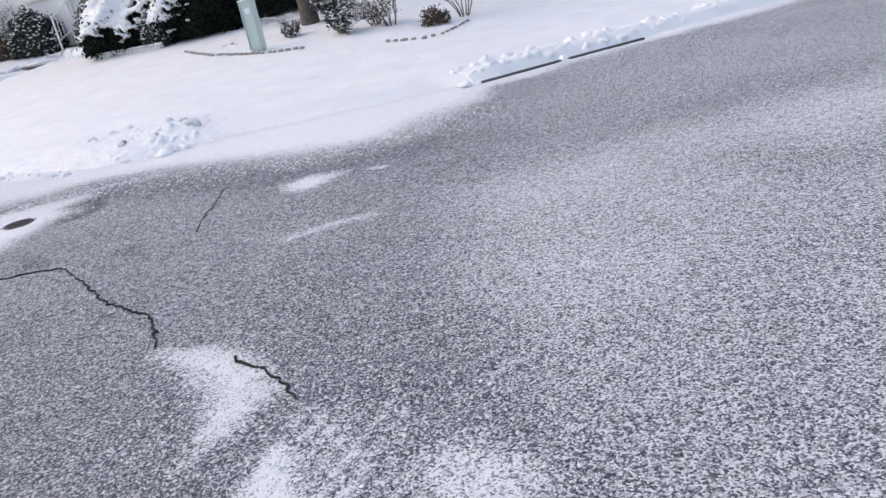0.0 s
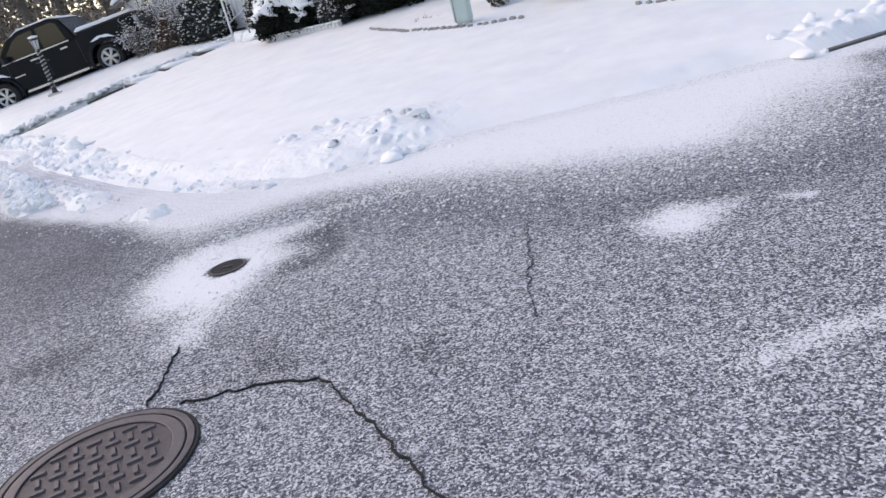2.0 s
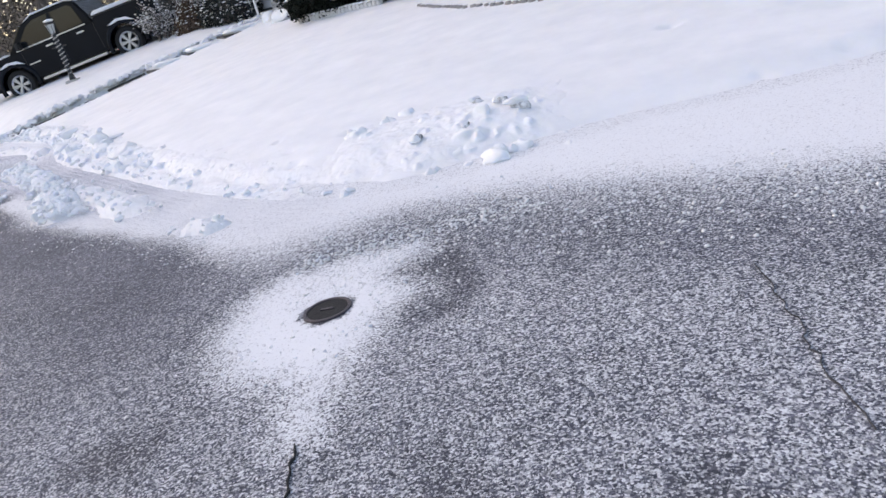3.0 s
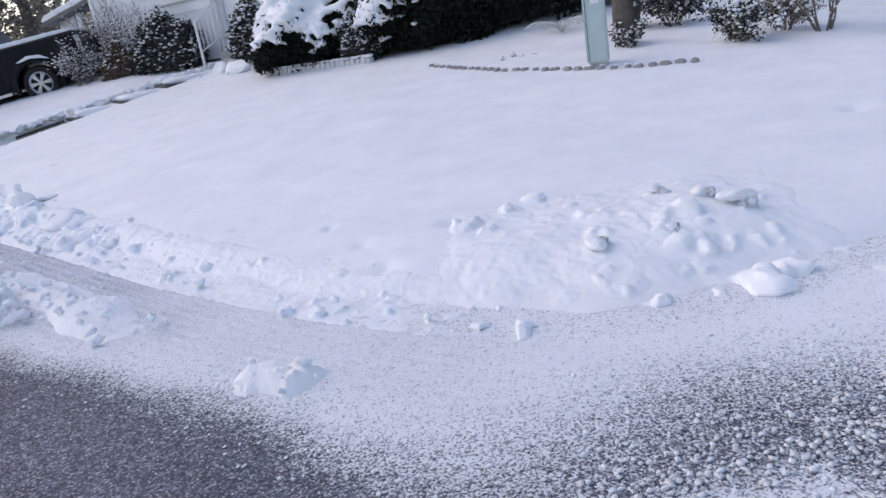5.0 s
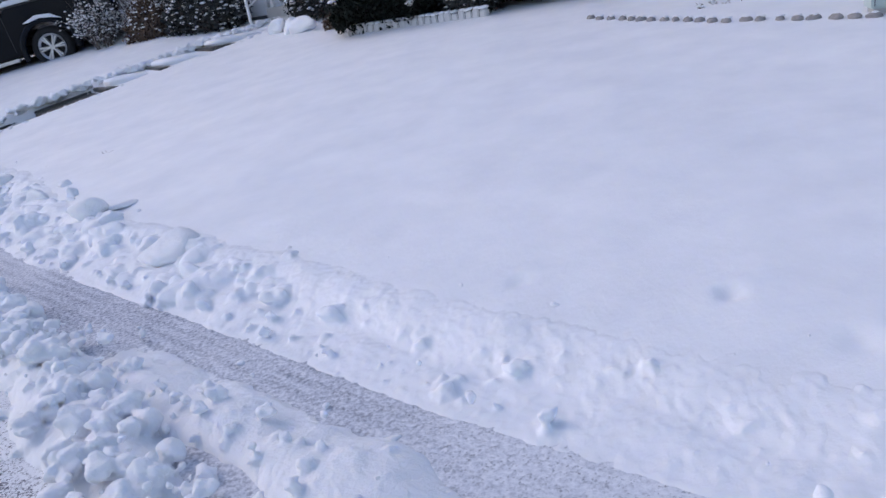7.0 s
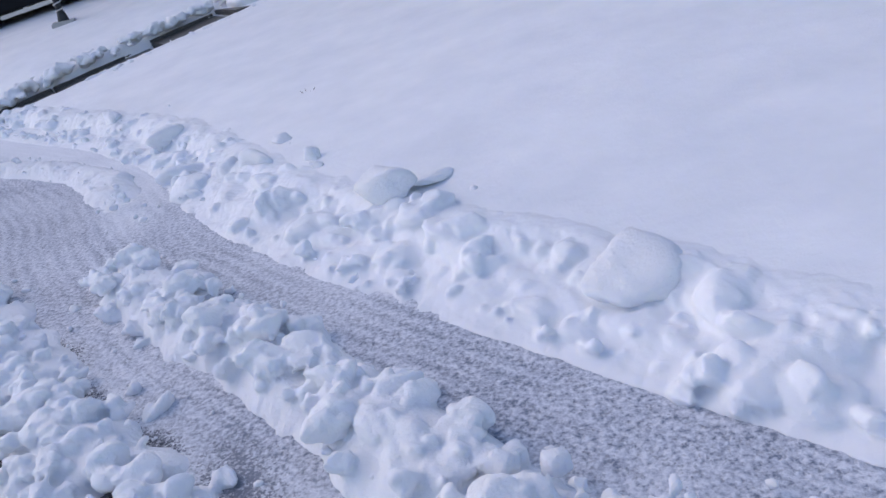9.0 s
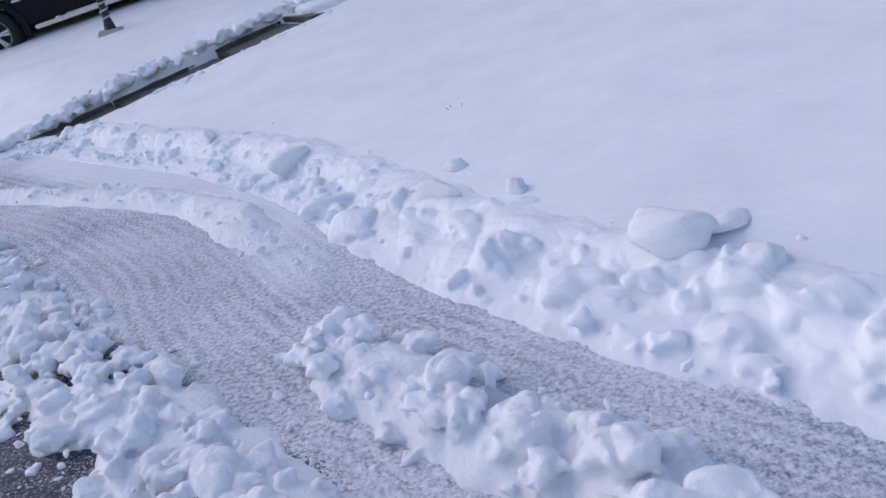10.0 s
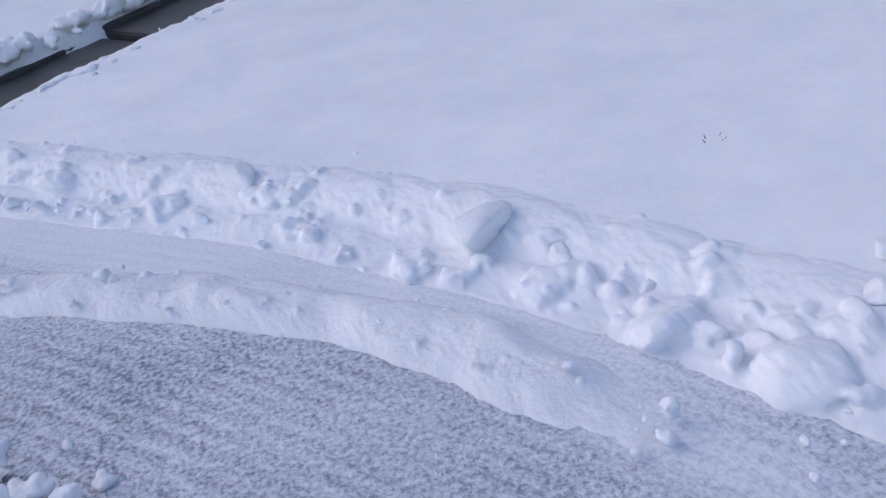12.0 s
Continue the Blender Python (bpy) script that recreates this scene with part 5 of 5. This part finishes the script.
# ---- house ----
def house():
    # local x runs along the front wall, local y into the house
    yaw = -30.0
    z0 = 0.78
    t = thing("house", pose(-10.6, 22.2, z0, 0, 0, yaw), "white clapboard house with snow on its roof", "house")
    x0, x1 = -1.9, 12.0
    part("foundation", box(x0 + 0.02, 0.03, -0.6, x1, 6.0, 0.22), PALE_CONCRETE, t, "grey concrete foundation")
    part("sill_band", box(x0, -0.005, 0.14, x1, 0.05, 0.225), GREY_TRIM, t, "dark band under the siding")
    wins = ((0.42, 1.5, 1.02, 2.6), (4.0, 1.4, 4.6, 2.5), (8.6, 1.2, 9.6, 2.4))
    door = (2.05, 0.25, 2.95, 2.3)
    holes = list(wins) + [door]
    xs = sorted({x0, x1, *[w[0] for w in holes], *[w[2] for w in holes]})
    wall = part("wall", box(x0, 0.03, 0.2, x0 + 0.12, 6, 3.3), SIDING, t)
    for a, b in zip(xs[:-1], xs[1:]):
        mid = (a + b) / 2
        w = next((w for w in holes if w[0] < mid < w[2]), None)
        spans = [(0.2, 3.3)] if w is None else [(0.2, w[1]), (w[3], 3.3)]
        for lo, hi in spans:
            if hi - lo > 0.03:
                part("wall", box(a, 0.04, lo, b, 0.16, hi), SIDING, t)
            k = lo
            while k < hi - 0.02:
                e = min(k + 0.2, hi)
                bm = bmesh.new()
                prof = ((0.038, k), (0.012, k), (0.030, e), (0.038, e))
                va = [bm.verts.new((a, py, pz)) for py, pz in prof]
                vb = [bm.verts.new((b, py, pz)) for py, pz in prof]
                for i in range(4):
                    bm.faces.new((va[i], va[(i + 1) % 4], vb[(i + 1) % 4], vb[i]))
                bm.faces.new(va)
                bm.faces.new(vb[::-1])
                bmesh.ops.recalc_face_normals(bm, faces=bm.faces)
                part("board", bm, SIDING, wall)
                k = e
    part("corner_board", box(x0 - 0.02, -0.01, 0.2, x0 + 0.1, 0.035, 3.3, 0.004), TRIM, t)
    for w in wins:
        f = part("window", box(w[0] + 0.03, 0.09, w[1] + 0.03, w[2] - 0.03, 0.1, w[3] - 0.03), GLASS, t, "dark window pane")
        bm = bmesh.new()
        for a in ((w[0] - 0.07, w[1] - 0.07, w[0] + 0.03, w[3] + 0.07), (w[2] - 0.03, w[1] - 0.07, w[2] + 0.07, w[3] + 0.07), (w[0] + 0.03, w[3] - 0.03, w[2] - 0.03, w[3] + 0.07), (w[0] + 0.03, (w[1] + w[3]) / 2 - 0.02, w[2] - 0.03, (w[1] + w[3]) / 2 + 0.02)):
            box(a[0], -0.02, a[1], a[2], 0.1, a[3], 0.004, bm)
        part("frame", bm, TRIM, f)
        part("sill", box(w[0] - 0.1, -0.06, w[1] - 0.08, w[2] + 0.1, 0.06, w[1] + 0.03, 0.006), TRIM, f)
        part("backing", box(w[0], 0.13, w[1], w[2], 0.15, w[3]), UNLIT_INSIDE, f)
        if w is wins[0]:
            for sx in (w[0] - 0.36, w[2] + 0.09):
                part("shutter", box(sx, -0.015, w[1] - 0.03, sx + 0.26, 0.01, w[3] + 0.04, 0.004), TRIM, f, "white louvred shutter")
    d = part("door", box(door[0], 0.07, door[1], door[2], 0.11, door[3], 0.006), TRIM, t, "white front door")
    part("knob", rod((door[2] - 0.1, 0.0, 1.25), (door[2] - 0.1, 0.07, 1.25), 0.03, 0.02, 10), CHROME, d)
    part("eave", box(x0 - 0.3, -0.4, 3.28, x1 + 0.3, 0.2, 3.42, 0.02), TRIM, t)
    roof = part("roof", side_piece([(-0.45, 3.40), (3.2, 5.2), (6.6, 3.40), (6.6, 3.3), (3.2, 5.05), (-0.45, 3.3)], x0 - 0.3, x1 + 0.3), GREY_TRIM, t)
    roof.matrix_basis = Matrix(((0, 1, 0, 0), (1, 0, 0, 0), (0, 0, 1, 0), (0, 0, 0, 1)))
    rs = part("snow_layer", side_piece([(-0.47, 3.41), (-0.44, 3.49), (3.2, 5.32), (6.6, 3.5), (6.6, 3.41), (3.2, 5.21)], x0 - 0.28, x1 + 0.28, 0.03), SNOW, roof, "thick roof snow")
    # front steps with white railings
    for k in range(3):
        part("step", box(1.95, -0.75 + 0.25 * k, -0.4, 3.15, 0.0, 0.02 + 0.16 * k, 0.015), PALE_CONCRETE, t)
    for sx in (2.0, 3.1):
        rail = part("railing", rod((sx, -0.72, 0.95), (sx, -0.02, 1.35), 0.022, 0.022, 8), TRIM, t, "white metal railing")
        part("newel", rod((sx, -0.72, 0.0), (sx, -0.72, 1.0), 0.026, 0.026, 8), TRIM, rail)
        part("lower_rail", rod((sx, -0.72, 0.40), (sx, -0.02, 0.68), 0.014, 0.014, 8), TRIM, rail)
        for k in range(6):
            y = -0.62 + k * 0.11
            part("baluster", rod((sx, y, 0.42 + (y + 0.72) * 0.4), (sx, y, 0.95 + (y + 0.72) * 0.57), 0.010, 0.010, 6), TRIM, rail)
    for sx in (1.8, 1.92):
        part("porch_post", box(sx - 0.03, -0.06, 0.2, sx + 0.03, 0.02, 3.3, 0.006), TRIM, t)
    # lean-to sun room on the end wall
    sx0, sx1 = -3.85, -1.92
    room = part("sun_room", box(sx0, 0.45, -0.3, sx1, 3.6, 0.75), SIDING, t, "white lean-to sun room")
    part("back_wall", box(sx0, 3.5, 0.75, sx1, 3.6, 2.0), SIDING, room)
    for a, b in ((sx0, sx0 + 0.12), (-3.15, -2.98), (-2.5, -2.35), (sx1 - 0.12, sx1)):
        part("post", box(a, 0.45, 0.7, b, 0.57, 1.70, 0.006), TRIM, room)
    for a, b in ((sx0 + 0.12, -3.15), (-2.98, -2.5), (-2.35, sx1 - 0.12)):
        part("pane", box(a, 0.50, 0.75, b, 0.515, 1.68), GLASS if -3 < a < -2.9 else SIDING, room)
        part("mid_rail", box(a, 0.47, 1.18, b, 0.53, 1.23, 0.003), TRIM, room)
        part("dark_jamb", box(b - 0.05, 0.455, 0.75, b, 0.50, 1.68), GREY_TRIM, room)
    part("roof", side_piece([(sx0 - 0.35, 1.52), (sx1 - 0.02, 1.88), (sx1 - 0.02, 1.96), (sx0 - 0.35, 1.60)], 0.2, 3.8), GREY_TRIM, room, "dark roof edge")
    part("snow_layer", side_piece([(sx0 - 0.33, 1.60), (sx1 - 0.02, 1.96), (sx1 - 0.02, 2.14), (sx0 - 0.2, 1.78), (sx0 - 0.34, 1.70)], 0.22, 3.78, 0.03), SNOW, room, "roof snow")


house()


def bed_edging():
    """Painted blocks that edge the yew bed."""
    r = np.random.RandomState(9)
    n, a, b = 22, Vector((-7.38, 17.68)), Vector((-5.62, 16.74))
    for k in range(n):
        p = a.lerp(b, (k + 0.5) / n)
        ob = single("edging_block", box(-0.042, -0.05, -0.1, 0.042, 0.05, 0.065 + r.uniform(-0.02, 0.02), 0.012), BLOCK,
                    pose(p.x, p.y, level(p.x, p.y) + 0.02, r.normal(0, 4), r.normal(0, 4), -28 + r.normal(0, 5)), "weathered white edging block along the shrub bed", "edging block", "blocks edging the shrub bed")
        q = lump_points(BALL2, r, 0.05, 0.4, 0.1) + np.array([0, 0, 0.075])
        sn = new("snow_cap", points_mesh("snow_cap", q, BALL2[1], SNOW))
        sn.parent = ob


bed_edging()
for i, (px, py, sz) in enumerate(((-8.1, 18.95, 0.2), (-8.3, 19.15, 0.16), (-8.55, 19.4, 0.15))):
    clod(px, py, sz, 0.9, 150 + i, SNOW, "heap of shovelled snow beside the walk", name="shovelled_snow")


# ---- pickup ----
def arc(cx, cz, r, a0, a1, n=10):
    return [(cx + r * math.cos(radians(a0 + (a1 - a0) * k / n)), cz + r * math.sin(radians(a0 + (a1 - a0) * k / n))) for k in range(n + 1)]


def pickup():
    rear, front = Vector((-13.3, 22.3, 0.72)), Vector((-16.27, 21.75, 0.38))
    d = (front - rear).normalized()
    side = Vector((0, 0, 1)).cross(d).normalized()
    up = d.cross(side)
    m = Matrix((d, side, up)).transposed().to_4x4()
    m.translation = rear - side * 0.80
    t = thing("pickup_truck", m, "dark navy crew-cab pickup truck dusted with snow on the drive", "pickup truck")
    # x forward from the rear axle, the near flank at y = 0.8 + half the width... centred on y = 0
    t.matrix_basis = m
    wb, half = 3.02, 0.92
    lower = [(-1.05, 0.62), (-1.05, 1.12), (-1.02, 1.18), (0.55, 1.20), (0.60, 1.10), (3.05, 1.10), (3.95, 1.02), (4.05, 0.85), (4.06, 0.52), (3.9, 0.38)]
    lower += arc(wb, 0.37, 0.47, 0, 180) + [(2.3, 0.36), (0.7, 0.36)] + arc(0, 0.37, 0.47, 0, 180) + [(-0.75, 0.5)]
    body = part("body", side_piece(lower, -half, half, 0.02), PAINT, t)
    cabin = [(0.62, 1.08), (0.70, 1.35), (0.86, 1.72), (1.1, 1.79), (2.0, 1.78), (2.35, 1.66), (2.98, 1.10)]
    part("cab", side_piece(cabin, -0.80, 0.80, 0.04), PAINT, t)
    for s in (1, -1):
        for w in ([(0.88, 1.17), (0.95, 1.60), (1.05, 1.68), (1.52, 1.68), (1.52, 1.15)], [(1.62, 1.15), (1.62, 1.68), (2.0, 1.67), (2.22, 1.58), (2.72, 1.15)]):
            g = part("side_window", side_piece(w, 0.802 * s, 0.815 * s), GLASS, t, "dark side window")
        part("window_trim", box(0.85, 0.80 * s - 0.018, 1.115, 2.75, 0.80 * s + 0.018, 1.145, 0.004), CHROME, t, "bright trim strip")
        for hx in (0.9, 1.75):
            part("door_handle", box(hx, half * s - 0.02, 0.97, hx + 0.2, half * s + 0.03, 1.01, 0.008), CHROME, t)
        for sx in (0.62, 1.57, 2.6):
            part("door_seam", box(sx, half * s - 0.001, 0.45, sx + 0.012, half * s + 0.003, 1.08), BLACK, t)
        part("badge", box(2.25, half * s, 0.72, 2.55, half * s + 0.01, 0.75, 0.003), CHROME, t)
        part("side_step", box(0.62, half * s - 0.09, 0.28, 2.4, half * s + 0.05, 0.34, 0.015), CHROME, t)
        mir = part("wing_mirror", box(2.5, half * s - 0.05 if s > 0 else -half - 0.17, 1.12, 2.62, half + 0.17 if s > 0 else -half + 0.05, 1.3, 0.03), BLACK, t)
        part("headlight", box(3.86, (half - 0.3) * s if s > 0 else -half + 0.02, 0.82, 4.07, (half - 0.02) * s if s > 0 else -half + 0.3, 0.98, 0.02), LAMP_GLASS, t)
        part("tail_light", box(-1.075, half * s - 0.16 if s > 0 else -half - 0.005, 0.8, -1.0, half + 0.005 if s > 0 else -half + 0.16, 1.12, 0.01), DIRTY, t)
        for wx in (0, wb):
            bm = bmesh.new()
            prev = None
            ry = (half - 0.03) * s
            for k in range(13):
                a = radians(-15 + 210 * k / 12)
                row = [bm.verts.new((wx + rr * math.cos(a), ry + yy * s, 0.37 + rr * math.sin(a))) for rr, yy in ((0.45, 0.0), (0.45, 0.07), (0.53, 0.08), (0.56, 0.02))]
                if prev:
                    for j in range(3):
                        bm.faces.new((prev[j], prev[j + 1], row[j + 1], row[j]))
                prev = row
            bmesh.ops.recalc_face_normals(bm, faces=bm.faces)
            part("fender_flare", bm, PAINT, t, smooth=True)
            wheel = part("wheel", rod((wx, (half - 0.24) * s, 0.37), (wx, (half - 0.1) * s, 0.37), 0.22, 0.22, 24), BLACK, t)
            bm, seg, prof = bmesh.new(), 36, ((0.235, -0.25), (0.33, -0.26), (0.375, -0.22), (0.375, -0.08), (0.335, -0.02), (0.24, -0.02))
            rows = []
            for k in range(seg):
                a = math.tau * k / seg
                rows.append([bm.verts.new((wx + rr * math.cos(a), (half + yy) * s, 0.37 + rr * math.sin(a))) for rr, yy in prof])
            for k in range(seg):
                for j in range(len(prof)):
                    bm.faces.new((rows[k][j], rows[(k + 1) % seg][j], rows[(k + 1) % seg][(j + 1) % len(prof)], rows[k][(j + 1) % len(prof)]))
            bmesh.ops.recalc_face_normals(bm, faces=bm.faces)
            part("tyre", bm, RUBBER, wheel, "black rubber tyre", True)
            bm = bmesh.new()
            for k in range(seg):
                a = math.tau * k / seg
                b = math.tau * (k + 1) / seg
                vs = [bm.verts.new((wx + rr * math.cos(q), (half + yy) * s, 0.37 + rr * math.sin(q))) for q, rr, yy in ((a, 0.245, -0.015), (b, 0.245, -0.015), (b, 0.205, -0.05), (a, 0.205, -0.05))]
                bm.faces.new(vs)
            for k in range(6):
                a = math.tau * k / 6
                for o in (-0.13, 0.13):
                    rod((wx + 0.04 * math.cos(a), (half - 0.035) * s, 0.37 + 0.04 * math.sin(a)), (wx + 0.22 * math.cos(a + o), (half - 0.03) * s, 0.37 + 0.22 * math.sin(a + o)), 0.028, 0.024, 6, bm)
            rod((wx, (half - 0.06) * s, 0.37), (wx, (half - 0.005) * s, 0.37), 0.06, 0.05, 12, bm)
            part("rim", bm, CHROME, wheel, "bright six-spoke alloy rim")
    part("rear_bumper", box(-1.16, -0.88, 0.5, -1.02, 0.88, 0.68, 0.03), CHROME, t)
    part("front_bumper", box(3.95, -0.9, 0.45, 4.14, 0.9, 0.66, 0.03), PAINT, t)
    part("grille", box(4.0, -0.55, 0.7, 4.09, 0.55, 0.98, 0.02), BLACK, t)
    part("windscreen", side_piece([(2.40, 1.645), (2.97, 1.115), (3.0, 1.115), (2.43, 1.66)], -0.72, 0.72), GLASS, t)
    part("bed_cover", box(-1.0, -0.88, 1.18, 0.58, 0.88, 1.24, 0.01), BLACK, t)
    for name, prof, w in (("bed_snow", [(-1.03, 1.22), (-1.0, 1.30), (0.5, 1.33), (0.6, 1.24)], 0.90), ("roof_snow", [(0.92, 1.74), (1.1, 1.83), (2.0, 1.83), (2.3, 1.70), (2.0, 1.77), (1.1, 1.78)], 0.74), ("hood_snow", [(3.0, 1.09), (3.05, 1.16), (3.9, 1.08), (3.96, 1.01)], 0.82)):
        part(name, side_piece(prof, -w, w, 0.02), SNOW, t, "layer of snow")
    for wx in (0, wb):
        part("fender_snow", side_piece([(wx - 0.38, 0.80), (wx - 0.2, 0.93), (wx + 0.05, 0.965), (wx + 0.3, 0.88), (wx + 0.2, 0.87), (wx, 0.90), (wx - 0.2, 0.86)], half + 0.0, half + 0.06), SNOW, t, "snow on the wheel arch")
    return t


pickup()


# ---- woods behind the drive ----
def far_woods():
    r = np.random.RandomState(31)
    k = 0
    for x, y, h, rad in ((-17.5, 30.5, 11, 0.20), (-20.0, 31.5, 12, 0.24), (-22.5, 29, 11, 0.2), (-15.5, 33, 12, 0.22), (-25, 32, 13, 0.25), (-28, 30, 12, 0.22), (-19, 27.8, 9, 0.16), (-13.0, 34, 12, 0.2), (-24, 27, 10, 0.16)):
        big_tree(x, y, 0.7, h, rad, 60 + k, "bare winter tree in the woods behind the drive", depth=2, limbs=7)
        k += 1
    pts = np.stack([r.uniform(-34, -12.5, 2800), r.uniform(27.5, 36, 2800), r.uniform(0.6, 6.0, 2800) ** 1.0], 1)
    pts[:, 2] *= r.uniform(0.15, 1.0, 2800)
    data = leaf_cloud(r, pts, 20, 0.085, 0.42)
    ob = new("woodland_undergrowth", points_mesh("woodland_undergrowth", data[0], data[1], WOODS, False))
    tagged(ob, "tangled brown winter undergrowth at the edge of the woods", "undergrowth", kind="stuff")
    far = np.stack([r.uniform(-70, 30, 2600), r.uniform(44, 60, 2600), r.uniform(0, 7, 2600)], 1)
    data = leaf_cloud(r, far, 12, 0.35, 0.8)
    ob = new("distant_woods", points_mesh("distant_woods", data[0], data[1], WOODS, False))
    tagged(ob, "grey-brown distant leafless woods", "woods", kind="stuff")


far_woods()
